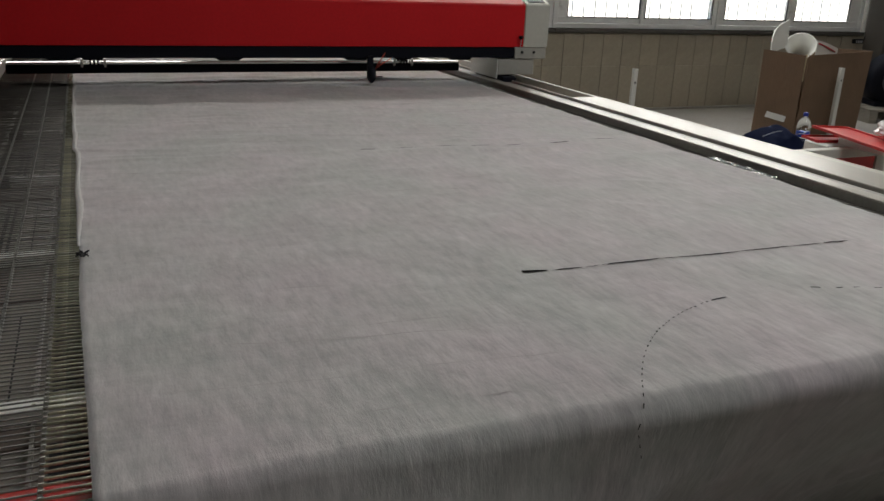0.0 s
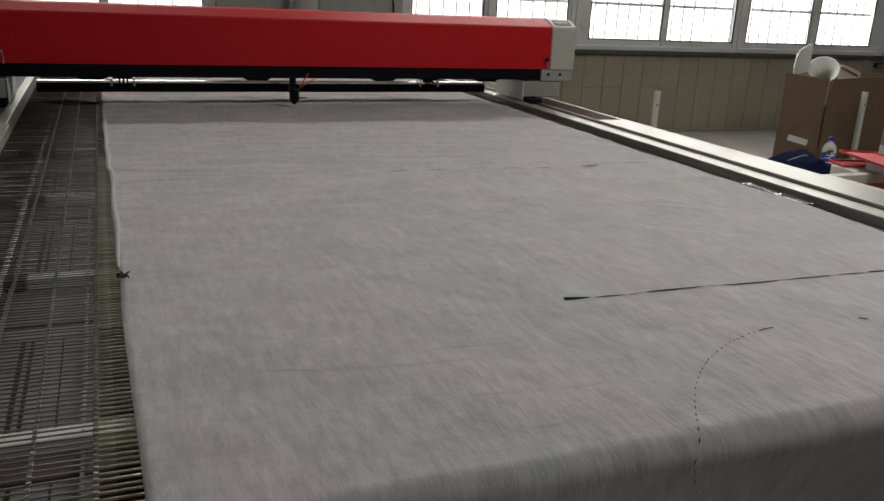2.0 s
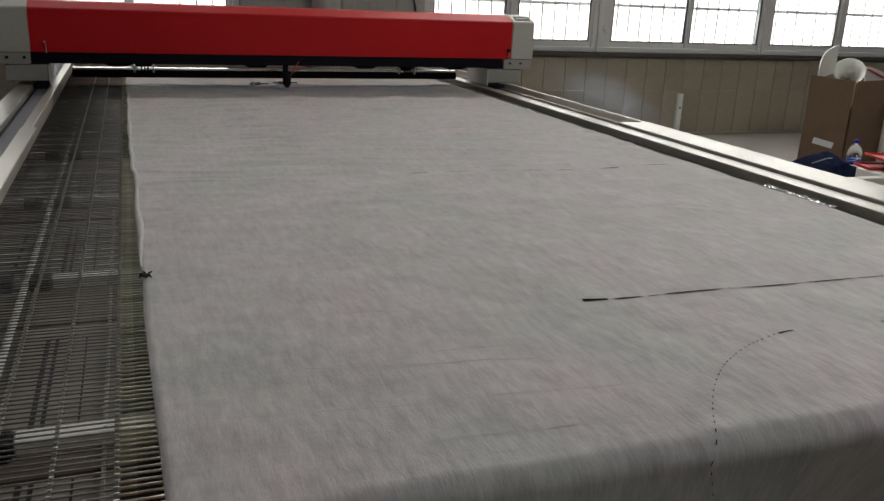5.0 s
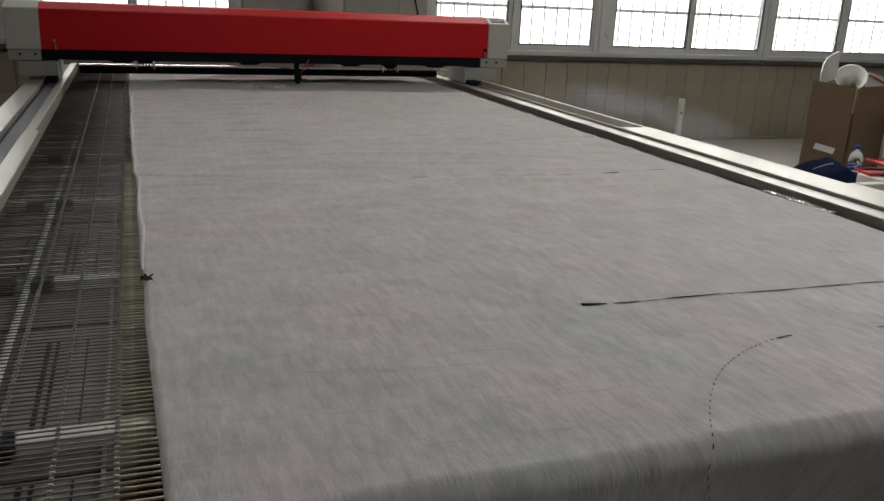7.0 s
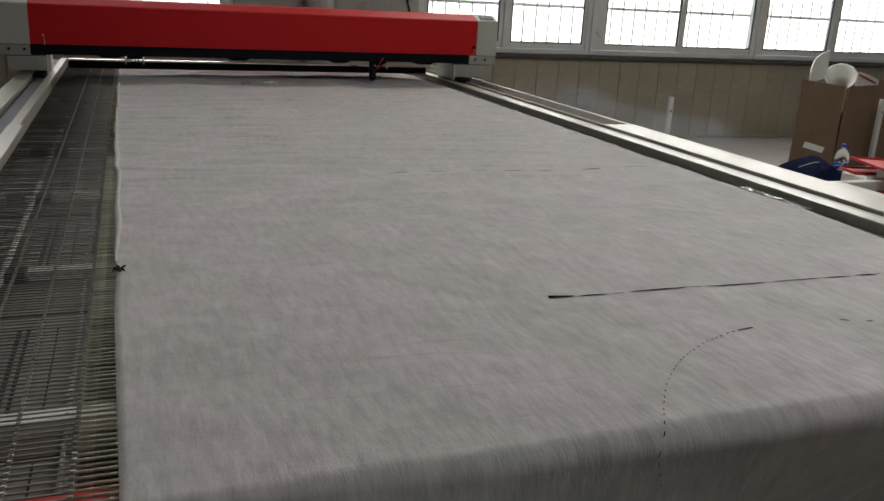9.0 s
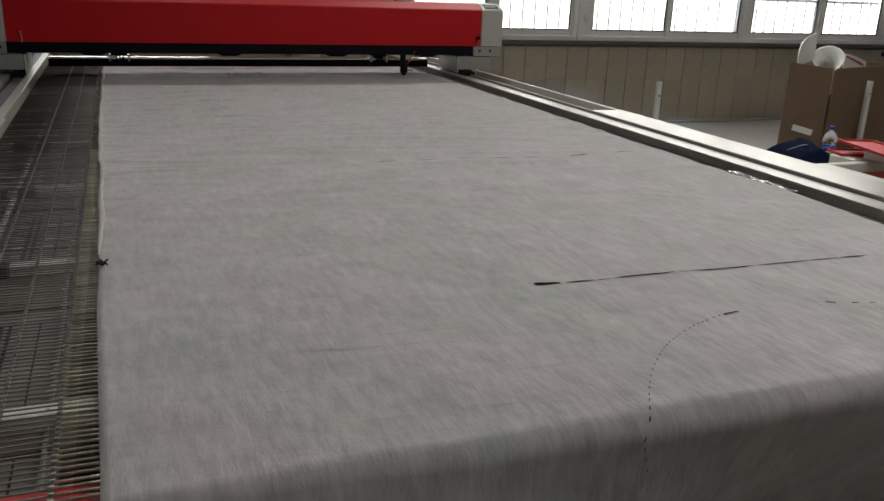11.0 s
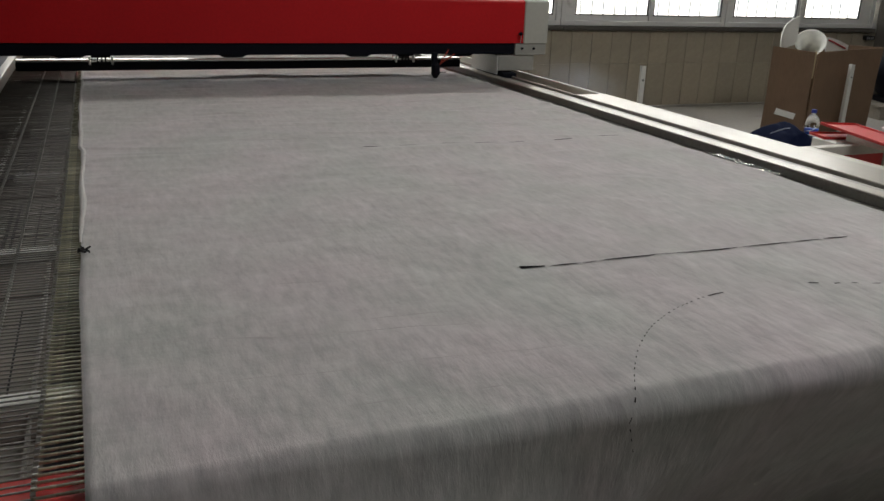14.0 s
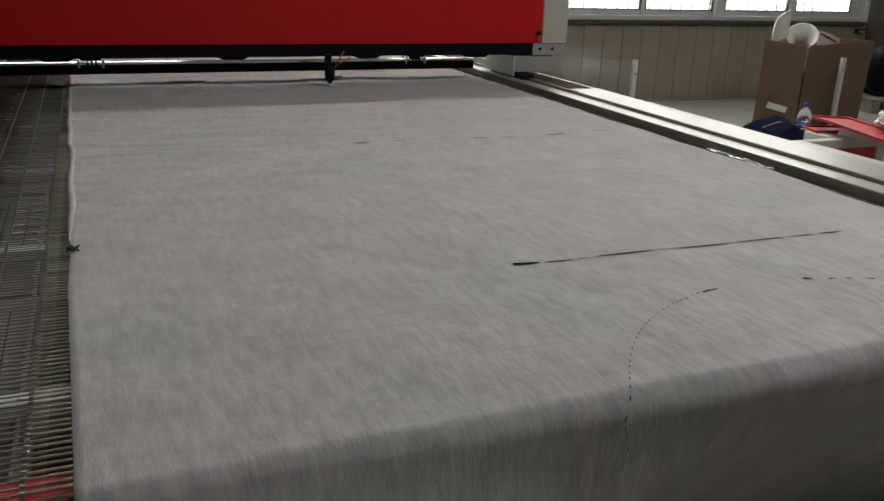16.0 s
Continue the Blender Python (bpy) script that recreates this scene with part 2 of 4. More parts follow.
def tube(bm, points, radius, sides=8):
    """A round bar along points."""
    rings = []
    pts = [Vector(p) for p in points]
    for i, p in enumerate(pts):
        d = (pts[min(i + 1, len(pts) - 1)] - pts[max(i - 1, 0)]).normalized()
        a = d.orthogonal().normalized() if abs(d.z) > 0.99 else d.cross(Vector((0, 0, 1))).normalized()
        c = d.cross(a)
        r = radius[i] if isinstance(radius, (list, tuple)) else radius
        rings.append([bm.verts.new(p + r * (math.cos(k * math.tau / sides) * a + math.sin(k * math.tau / sides) * c)) for k in range(sides)])
    for r0, r1 in zip(rings, rings[1:]):
        for k in range(sides):
            bm.faces.new((r0[k], r0[(k + 1) % sides], r1[(k + 1) % sides], r1[k]))
    bm.faces.new(rings[0][::-1])
    bm.faces.new(rings[-1])


def lathe(bm, profile, centre=(0, 0, 0), sides=24):
    """A turned shape from pairs of radius and height."""
    rings = [[bm.verts.new((centre[0] + r * math.cos(k * math.tau / sides), centre[1] + r * math.sin(k * math.tau / sides), centre[2] + z)) for k in range(sides)] for r, z in profile]
    for r0, r1 in zip(rings, rings[1:]):
        for k in range(sides):
            bm.faces.new((r0[k], r0[(k + 1) % sides], r1[(k + 1) % sides], r1[k]))
    bm.faces.new(rings[0][::-1])
    bm.faces.new(rings[-1])


def data(name, bm, material, smooth=False):
    bmesh.ops.recalc_face_normals(bm, faces=bm.faces)
    me = bpy.data.meshes.new(name)
    bm.to_mesh(me)
    bm.free()
    for m in material if isinstance(material, (list, tuple)) else (material,):
        me.materials.append(m)
    if smooth:
        me.polygons.foreach_set("use_smooth", [True] * len(me.polygons))
    return me


def part(name, bm, material, parent=None, label="", smooth=False, m=None):
    ob = new(name, data(name, bm, material, smooth))
    if parent:
        ob.parent = parent
    if m is not None:
        ob.matrix_basis = m
    return tagged(ob, label)


def boxed(name, dims, material, parent=None, label="", bevel=0.0):
    bm = bmesh.new()
    box(bm, *dims, bevel)
    return part(name, bm, material, parent, label)


def holder(name, label, category, group="", kind="", at=None):
    ob = new(name)
    ob.empty_display_size = 0.1
    if at is not None:
        ob.matrix_basis = at
    return tagged(ob, label, category, group, kind)


# ---- the hall ----
def hall():
    tagged(boxed("floor", (-7, 13, -8, BACK, -0.2, 0), CONCRETE), "pale dusty concrete workshop floor", "floor", kind="structure")
    bm = bmesh.new()
    box(bm, -7.2, 2.3, -8.2, BACK + 0.3, 5.0, 5.2)
    box(bm, 5.7, 13.2, -8.2, BACK + 0.3, 5.0, 5.2)
    box(bm, 2.3, 5.7, -8.2, -1.6, 5.0, 5.2)
    box(bm, 2.3, 5.7, 3.6, BACK + 0.3, 5.0, 5.2)
    tagged(part("ceiling", bm, CEIL), "pale sheet roof of the hall with a roof light", "ceiling", kind="structure")
    # unseen sheet added to block the sun at the roof opening
    tagged(boxed("sun_block_sheet", (2.302, 5.698, -1.598, 3.598, 5.12, 5.14), FOAM), "opaque white sheet, unseen, keeps the sun out of the roof opening", "roof light", kind="structure")
    tagged(boxed("wall_west", (-7.2, -7, -8, BACK, 0, 5), WALL), "plain plastered side wall", "wall", kind="structure")
    bm = bmesh.new()
    box(bm, 13, 13.2, -8, BACK, 0, 5)
    tagged(part("wall_east", bm, WALL), "plain plastered side wall", "wall", kind="structure")
    bm = bmesh.new()
    box(bm, -7.2, 13.2, -8.2, -8, 0, 5)
    tagged(part("wall_south", bm, WALL), "plain plastered wall", "wall", kind="structure")
    bm = bmesh.new()
    box(bm, -300, 300, BACK + 0.3, 500, -0.6, -0.3)
    box(bm, -300, -7.2, -500, BACK + 0.3, -0.6, -0.3)
    box(bm, 13.2, 300, -500, BACK + 0.3, -0.6, -0.3)
    box(bm, -7.2, 13.2, -500, -8.2, -0.6, -0.3)
    tagged(part("ground", bm, OUTGROUND), "pale concrete yard outside the hall", "ground", kind="structure")
    # wall height is made up, to fill rail reflections with warm white
    tagged(boxed("backdrop", (-40, 50, 24, 24.4, -0.3, 9.0), OUTWALL), "pale wall across the bright yard, raised to warm reflections", "wall", kind="structure")


WINDOWS = [  # left edge, first pane, second pane, right edge
    # out of view, added so that the left rail reflects daylight
    (-2.88, (-2.75, -1.85), (-1.78, -0.96), -0.72),
    (-0.72, (-0.6, 0.09), (0.16, 0.95), 1.07),
    (2.84, (2.96, 3.735), (3.87, 4.70), 4.80),
    (4.80, (5.00, 5.926), (5.985, 6.91), 6.98),
    (6.98, (7.127, 8.067), (8.172, 9.05), 9.30),
]
FRAME_LOW, GLASS_LOW = 0.905, 1.02


def back_wall():
    wall = new("wall_north")
    tagged(wall, "cream panelled wall below a long row of windows", "wall", kind="structure")
    y0, y1 = BACK + 0.012, BACK + 0.26
    bm = bmesh.new()
    box(bm, -7.0, 13, y0, y1, 0, 0.86)
    box(bm, -7.0, 13, y0, y1, HEAD_Z, 5)
    for a, b in ((-7.0, -2.88), (9.36, 13)):
        box(bm, a, b, y0, y1, 0.86, HEAD_Z)
    part("core", bm, WALL, wall)
    # the grey pier between the windows, with its ribs
    bm = bmesh.new()
    box(bm, 1.07, 2.84, BACK - 0.004, y1, 0.86, HEAD_Z)
    part("pier", bm, PIER, wall, "grey-green panelled pier")
    for x in (1.25, 2.02, 2.28, 2.55):
        boxed("joint_strip", (x, x + 0.016, BACK - 0.014, BACK - 0.006, 0.87, HEAD_Z), PIER, wall)
    # thin panels below the windows, in two courses
    bms = {}
    i = 0
    x = -6.9
    rng = random.Random(4)
    wide = 0.252
    for zlo, zhi in ((0.012, 0.5), (0.5005, 0.852)):
        bm = bmesh.new()
        box(bm, -wide / 2 + 0.0028, wide / 2 - 0.0028, -0.012, 0.0, zlo, zhi - 0.001, 0.003)
        bms[zlo] = data("panel", bm, PANEL)
    while x < 9.3:
        for zlo in bms:
            ob = new("panel", bms[zlo])
            ob.parent = wall
            ob.matrix_basis = pose(x + wide / 2, BACK + 0.0105 + rng.uniform(-0.003, 0.001), 0, 0, 0, 0) @ pose(0, 0, 0, 0, 0, rng.uniform(-0.5, 0.5))
        x += wide
    column = boxed("column", (9.36, 10.2, BACK - 0.3, BACK + 0.008, 0, 5), DARKWALL, None, "", 0.01)
    tagged(column, "dark column beside the window", "column", kind="structure")
    drain = holder("drain_pipe", "white pipe up the pier between the windows", "pipe")
    bm = bmesh.new()
    tube(bm, [(1.83, BACK - 0.15, 0), (1.83, BACK - 0.15, 5)], 0.13, 20)
    part("pipe", bm, WHITE_STEEL, drain, "", True)
    for z in (0.6, 2.2, 4.0):
        bm = bmesh.new()
        tube(bm, [(1.83, BACK - 0.15, z), (1.83, BACK - 0.15, z + 0.04)], 0.138, 20)
        box(bm, 1.79, 1.87, BACK - 0.05, BACK - 0.005, z, z + 0.04)
        part("clamp", bm, BRACKET, drain)
    lead = holder("wall_cable", "thin black cable hanging on the grey pier", "cable")
    bm = bmesh.new()
    tube(bm, [(2.7, BACK - 0.02, 4.5), (2.705, BACK - 0.02, 2.0), (2.69, BACK - 0.022, 1.6), (2.71, BACK - 0.02, 1.4), (2.74, BACK - 0.02, 1.3), (2.75, BACK - 0.02, 0.95)], 0.008, 6)
    part("lead", bm, RUBBER, lead, "", True)
    # cupboard is made up, its dark grey stands for a shaded area
    cup = holder("shade_cupboard", "dark cupboard shape added for a shaded thing by the wall", "cupboard")
    boxed("carcass", (-2.4, -1.0, 7.5, 8.05, 0.0, 0.98), SHADE_GREY, cup, "", 0.006)
    for a, b in ((-2.39, -1.705), (-1.695, -1.01)):
        door = boxed("door", (a, b, 7.48, 7.498, 0.05, 0.96), SHADE_GREY, cup, "", 0.003)
        boxed("handle", (a + 0.3, a + 0.4, 7.465, 7.479, 0.6, 0.62), ALU, door)
    skirt = boxed("baseboard", (-7, 9.36, BACK - 0.05, BACK - 0.004, 0, 0.022), CONCRETE, None, "", 0.004)
    tagged(skirt, "dusty concrete skirting along the panelled wall", "skirting", kind="structure")


def window(n, left, pane_a, pane_b, right):
    win = holder("window_%d" % n, "white plastic sliding window, overexposed daylight behind", "window", "row of windows", "structure")
    y0, y1 = BACK + 0.02, BACK + 0.1
    bm = bmesh.new()
    box(bm, left + 0.004, right - 0.004, y0, y1, FRAME_LOW, FRAME_LOW + 0.05, 0.004)
    box(bm, left + 0.004, right - 0.004, y0, y1, HEAD_Z - 0.05, HEAD_Z, 0.004)
    box(bm, left + 0.004, left + 0.06, y0, y1, FRAME_LOW + 0.05, HEAD_Z - 0.05, 0.004)
    box(bm, right - 0.06, right - 0.004, y0, y1, FRAME_LOW + 0.05, HEAD_Z - 0.05, 0.004)
    part("window_frame", bm, UPVC, win)
    for k, (a, b) in enumerate((pane_a, pane_b)):
        yo = 0.012 if k else 0.04
        l = left + 0.062 if k == 0 else (pane_a[1] + pane_b[0]) / 2 - 0.02
        r = right - 0.062 if k == 1 else (pane_a[1] + pane_b[0]) / 2 + 0.02
        lo, hi = FRAME_LOW + 0.052, HEAD_Z - 0.052
        bm = bmesh.new()
        box(bm, l, r, y0 + yo, y0 + yo + 0.026, lo, GLASS_LOW, 0.003)
        box(bm, l, r, y0 + yo, y0 + yo + 0.026, hi - 0.05, hi, 0.003)
        box(bm, l, a, y0 + yo, y0 + yo + 0.026, GLASS_LOW, hi - 0.05, 0.003)
        box(bm, b, r, y0 + yo, y0 + yo + 0.026, GLASS_LOW, hi - 0.05, 0.003)
        sash = part("sash", bm, UPVC, win)
        pane = boxed("pane", (a, b, y0 + yo + 0.01, y0 + yo + 0.015, GLASS_LOW, hi - 0.05), GLASS, sash)
        pane.visible_shadow = False
        bm = bmesh.new()
        for s, e in ((a - 0.006, a + 0.006), (b - 0.006, b + 0.006)):
            box(bm, s, e, y0 + yo - 0.004, y0 + yo + 0.008, GLASS_LOW - 0.006, hi - 0.05)
        box(bm, a, b, y0 + yo - 0.004, y0 + yo + 0.008, GLASS_LOW - 0.006, GLASS_LOW + 0.006)
        part("gasket", bm, GROOVE, sash)
    # shade below the frame is put into the sill's dark colour
    sill = boxed("window_sill", (left + 0.003, right - 0.003, BACK - 0.05, BACK + 0.25, 0.862, 0.902), SILL_SHADE, win, "dark sill, the shade below the window frame in its colour", 0.005)
    return win


def grille(left, right):
    g = holder("window_grille", "thin painted security bars outside the window", "grille", "window grilles")
    y = BACK + 0.3
    x = left + 0.1
    bm = bmesh.new()
    tube(bm, [(0, 0, 0.9), (0, 0, HEAD_Z)], 0.0095, 6)
    bar = data("bar", bm, GRILLE)
    while x < right - 0.04:
        ob = new("bar", bar)
        ob.parent = g
        ob.matrix_basis = pose(x, y, 0, 0, 0, 0)
        x += 0.148
    for z in (0.93, 1.39, 2.0, 2.6, 3.2, 3.8, 4.4):
        boxed("cross_bar", (left, right, y + 0.009, y + 0.017, z - 0.016, z + 0.016), GRILLE, g)


# ---- the cutting machine ----
NEAR, FAR = 0.93, 7.35


def machine():
    mc = holder("cutting_machine", "large flat-bed cutting machine with grey side rails", "machine")
    # right side rail: inner strip, groove, outer cover
    for name, dims, mt in (
        ("inner_strip", (2.41, 2.472, NEAR, FAR, 0.823, 0.83), PLATE),
        ("strip_body", (2.418, 2.47, NEAR, FAR, 0.70, 0.8225), GUTTER),
        ("rail_body", (2.474, 2.74, NEAR, FAR, 0.56, 0.765), CAVITY),
        ("groove_floor", (2.474, 2.532, NEAR, FAR, 0.767, 0.8205), GUTTER),
        ("guide_lip", (2.534, 2.546, NEAR, FAR, 0.767, 0.814), BLACK),
        ("outer_cover", (2.548, 2.738, NEAR, 3.97, 0.767, 0.832), PLATE),
        ("channel_wall", (2.548, 2.562, 3.974, FAR, 0.767, 0.83), PLATE),
        ("channel_wall", (2.716, 2.736, 3.974, FAR, 0.767, 0.83), WHITE_STEEL),
        ("linear_guide", (2.59, 2.62, 3.974, FAR, 0.767, 0.795), ALU),
    ):
        boxed(name, dims, mt, mc, "", 0.003)
    # left side rail
    for name, dims, mt in (
        ("inner_strip", (-0.362, -0.318, 4.062, FAR, 0.70, 0.829), PLATE),
        ("inner_strip", (-0.364, -0.301, NEAR, 4.058, 0.70, 0.832), PLATE),
        ("rail_body", (-0.60, -0.366, NEAR, FAR, 0.56, 0.765), CAVITY),
        ("groove_floor", (-0.428, -0.366, NEAR, FAR, 0.767, 0.816), GROOVE),
        ("guide_lip", (-0.446, -0.430, NEAR, FAR, 0.767, 0.81), BLACK),
        ("outer_cover", (-0.545, -0.448, NEAR, FAR, 0.767, 0.832), PLATE),
    ):
        boxed(name, dims, mt, mc, "", 0.003)
    # plate added to lighten the dark strip beside the rail
    boxed("edge_fill_plate", (2.31, 2.407, 1.09, 7.19, 0.758, 0.7925), EDGE, mc, "pale plate added under the belt edge to lighten it")
    # side panels, end beams, feet
    for x0, x1 in ((2.45, 2.73), (-0.59, -0.38)):
        boxed("side_panel", (x0, x1, NEAR, FAR, 0.12, 0.556), WHITE_STEEL, mc, "white sheet-steel side panel", 0.006)
        for y in (1.2, 3.2, 5.2, 7.1):
            boxed("foot", ((x0 + x1) / 2 - 0.05, (x0 + x1) / 2 + 0.05, y - 0.05, y + 0.05, 0, 0.118), RUBBER, mc, "", 0.006)
    boxed("front_beam", (-0.36, 2.444, 1.03, 1.142, 0.735, 0.778), RED_DARK, mc, "red painted nose beam under the belt", 0.006)
    boxed("rear_beam", (-0.36, 2.444, 7.2, 7.3, 0.5, 0.7), BRACKET, mc, "grey rear beam", 0.01)
    boxed("bed_plate", (-0.362, 2.408, 1.143, 7.19, 0.70, 0.752), UNDER, mc, "dark dusty plate under the belt")
    # cross bars, cover strips and slotted sheets below the belt
    rng = random.Random(21)
    boxed("slot_sheet", (-0.296, 2.40, 1.145, 1.268, 0.753, 0.7585), SHEET, mc, "grey-brown slotted sheet under the belt", 0.001)
    slots(mc, 1.15, 1.262)
    for k in range(8):
        y = 1.332 + 0.77 * k
        cover = (0.058, 0.215, 0.14)[min(k, 2)]
        boxed("cross_bar", (-0.107, 2.40, y, y + 0.04, 0.765, 0.7935), BAR, mc, "pale metal cross bar", 0.003)
        boxed("cross_bar", (-0.298, -0.243, y, y + 0.04, 0.765, 0.7935), BAR, mc, "pale metal cross bar", 0.003)
        boxed("bar_clamp", (-0.155, -0.109, y - 0.012, y + 0.046, 0.766, 0.792), BLACK, mc, "", 0.003)
        boxed("bar_clamp", (-0.24, -0.19, y - 0.012, y + 0.046, 0.766, 0.792), BLACK, mc, "", 0.003)
        boxed("cover_strip", (-0.298, 2.40, y - cover, y - 0.001, 0.753, 0.7645), BROWN, mc, "brown strip under the belt", 0.002)
        y0, y1 = y + 0.042, min(y + 0.77 - (0.215, 0.14)[min(k, 1)] - 0.004, 7.18)
        boxed("slot_sheet", (-0.296, 2.40, y0, y1, 0.753, 0.7585), SHEET, mc, "grey-brown slotted sheet under the belt", 0.001)
        slots(mc, y0 + 0.03, y1 - 0.07)
        yy = y0 + 0.05
        while k and yy < y1 - 0.06:
            for xx, w in ((-0.275, 0.09), (-0.125, 0.022), (-0.062, 0.032), (-0.012, 0.05)):
                if rng.random() < 0.8:
                    boxed("rung", (xx, xx + w, yy, yy + 0.03, 0.759, 0.7635), RUNG, mc, "", 0.0015)
            yy += 0.068
    for x, r in ((-0.165, 0.008), (-0.139, 0.004)):
        bm = bmesh.new()
        tube(bm, [(x, 1.08, 0.776), (x, 7.1, 0.776)], r, 8)
        part("chain_guide", bm, BAR, mc, "shiny lengthwise guide rod", True)
    boxed("guide_strip", (0.019, 0.024, 1.145, 7.1, 0.759, 0.776), RUNG, mc)
    bm = bmesh.new()
    tube(bm, [(-0.298, 7.25, 0.758), (2.405, 7.25, 0.758)], 0.03, 16)
    part("rear_roller", bm, ALU, mc, "steel roller", True)
    # lengthwise link strands of the belt: slanted loops over pairs of wires
    for x, w in ((-0.129, 0.003), (-0.044, 0.003), (0.0425, 0.0034), (2.362, 0.003)):
        bm = bmesh.new()
        y = 1.052
        while y < 7.2:
            dz = -0.06 * (1 - math.sqrt(1 - ((1.075 - y) / 0.06) ** 2)) if y < 1.075 else 0.0
            vs = [bm.verts.new((x + sx * w + lean, y + dy, BED + dz + z)) for dy, lean, z in ((0.0, -0.0012, -0.0065), (0.0045, -0.0004, 0.0008), (0.0095, 0.0012, -0.0005)) for sx in (-1, 1)]
            low = [bm.verts.new(v.co - Vector((0, 0, 0.003))) for v in vs]
            for i in (0, 2):
                bm.faces.new((vs[i], vs[i + 1], vs[i + 3], vs[i + 2]))
                bm.faces.new((vs[i], vs[i + 2], low[i + 2], low[i]))
                bm.faces.new((vs[i + 1], low[i + 1], low[i + 3], vs[i + 3]))
            bm.faces.new((vs[4], vs[5], low[5], low[4]))
            bm.faces.new((vs[0], low[0], low[1], vs[1]))
            y += 0.0165
        tagged(part("link_strand", bm, LINK, mc, "row of wire links along the belt"), kind="stuff")
    # pale blocks put in as glints where the fine and the heavy wires meet
    bm = bmesh.new()
    y = 1.0585
    while y < 3.2:
        if rng.random() < 0.3 and y > 1.3:
            x = 0.0235 + rng.uniform(-0.003, 0.003)
            box(bm, x - 0.003, x + 0.003, y - 0.0014, y + 0.0014, BED - 0.0045, BED - 0.0008 + rng.uniform(0, 0.001))
        y += 0.0165
    tagged(part("glint_row", bm, GLINT, mc, "row of small pale blocks put in as glints on the wires"), kind="stuff")
    return mc


def slots(mc, y0, y1):
    """Long dark slits through the sheet under the belt."""
    for x, w in ((-0.099, 0.009), (-0.081, 0.007), (-0.0235, 0.0035), (0.0595, 0.0035), (-0.212, 0.008)):
        boxed("slit", (x, x + w, y0, y1, 0.7575, 0.7595), RUBBER, mc, "dark slit in the sheet")


def belt_rods(mc):
    """The belt's cross wires: the nearest as parts, the far ones joined."""
    pitch = 0.0165
    bm = bmesh.new()
    tube(bm, [(-0.298, 0, 0), (0.039, 0, 0)], 0.0016, 6)
    plain = data("belt_wire", bm, WIRE, True)
    bm = bmesh.new()
    tube(bm, [(0.0395, 0, 0), (0.3, 0, 0)], 0.0023, 6)
    oiled = data("belt_wire", bm, BRASS, True)
    # darkness of the gap below the wires put in as a black strip
    boxed("gap_strip", (0.045, 0.32, 1.145, 7.18, 0.7595, 0.7625), RUBBER, mc, "black strip put in as the dark gap under the heavy wires")
    far = bmesh.new()
    far2 = bmesh.new()
    rest = bmesh.new()
    k = 0
    y = 1.04
    rng = random.Random(9)
    while y < 7.2:
        dz = rng.uniform(-0.0008, 0.0008)
        if y < 1.075:
            dz -= 0.06 * (1 - math.sqrt(1 - ((1.075 - y) / 0.06) ** 2))
        if k < 149:
            for me in (plain, oiled):
                ob = new("belt_wire", me)
                ob.parent = mc
                ob.matrix_basis = pose(0, y, BED - 0.003 + dz, 0, 0, rng.uniform(-0.12, 0.12))
        else:
            tube(far, [(-0.298, y, BED - 0.003 + dz), (0.039, y, BED - 0.003 + dz)], 0.0016, 5)
            tube(far2, [(0.0395, y, BED - 0.003 + dz), (0.3, y, BED - 0.003 + dz)], 0.0023, 5)
        tube(rest, [(0.301, y, BED - 0.003 + dz), (2.405, y, BED - 0.003 + dz)], 0.002, 5)
        y += pitch
        k += 1
    tagged(part("wire_mesh", far, WIRE, mc, "far cross wires of the belt", True), kind="stuff")
    tagged(part("wire_mesh", rest, WIRE, mc, "cross wires of the belt under the cloth", True), kind="stuff")
    tagged(part("wire_mesh", far2, BRASS, mc, "far cross wires of the belt", True), kind="stuff")


# ---- the cloth ----
RIDGES = [  # x0, y0, x1, y1, height, width
    (0.9, 3.57, 1.9, 3.34, 0.005, 0.035), (0.85, 3.35, 1.7, 3.25, 0.003, 0.03), (1.4, 3.15, 2.1, 3.02, 0.003, 0.03),
    (1.3, 4.0, 2.2, 3.85, 0.006, 0.06), (1.6, 3.7, 2.25, 3.62, 0.006, 0.05), (0.2, 4.4, 1.2, 4.35, 0.005, 0.06),
    (0.3, 3.8, 0.9, 3.78, 0.004, 0.05), (1.7, 2.4, 2.3, 2.05, 0.0025, 0.035), (1.5, 2.2, 2.2, 1.75, 0.002, 0.035),
    (1.1, 2.95, 1.9, 2.9, 0.004, 0.05),
    (0.6, 5.1, 2.0, 5.0, 0.006, 0.07), (0.3, 6.3, 2.2, 6.35, 0.02, 0.05),
    (0.5, 6.55, 2.2, 6.6, 0.028, 0.06), (0.2, 5.75, 1.6, 5.8, 0.012, 0.05), (1.2, 4.65, 2.3, 4.55, 0.007, 0.06),
]


def edge_left(y):
    k = 0.1065 - 0.02 * min(y - 1.0, 0.8) + 0.002 * min(max(y - 1.8, 0.0), 0.2) - 0.0025 * max(y - 2.0, 0.0)
    k += min(max(y - 1.5, 0.0), 1.0) * (0.0025 * math.sin(4.1 * y) + 0.0015 * math.sin(13 * y + 1)) + 0.0012 * noise.noise((y * 25, 5, 0))
    if y > 3.17:
        k -= 0.014 * min((y - 3.17) / 0.08, 1)
    return k


def edge_right(y):
    return 2.354 - 0.009 * (y - 1.9) + 0.006 * math.sin(9 * y) + 0.005 * noise.noise((y * 14, 3.1, 0))


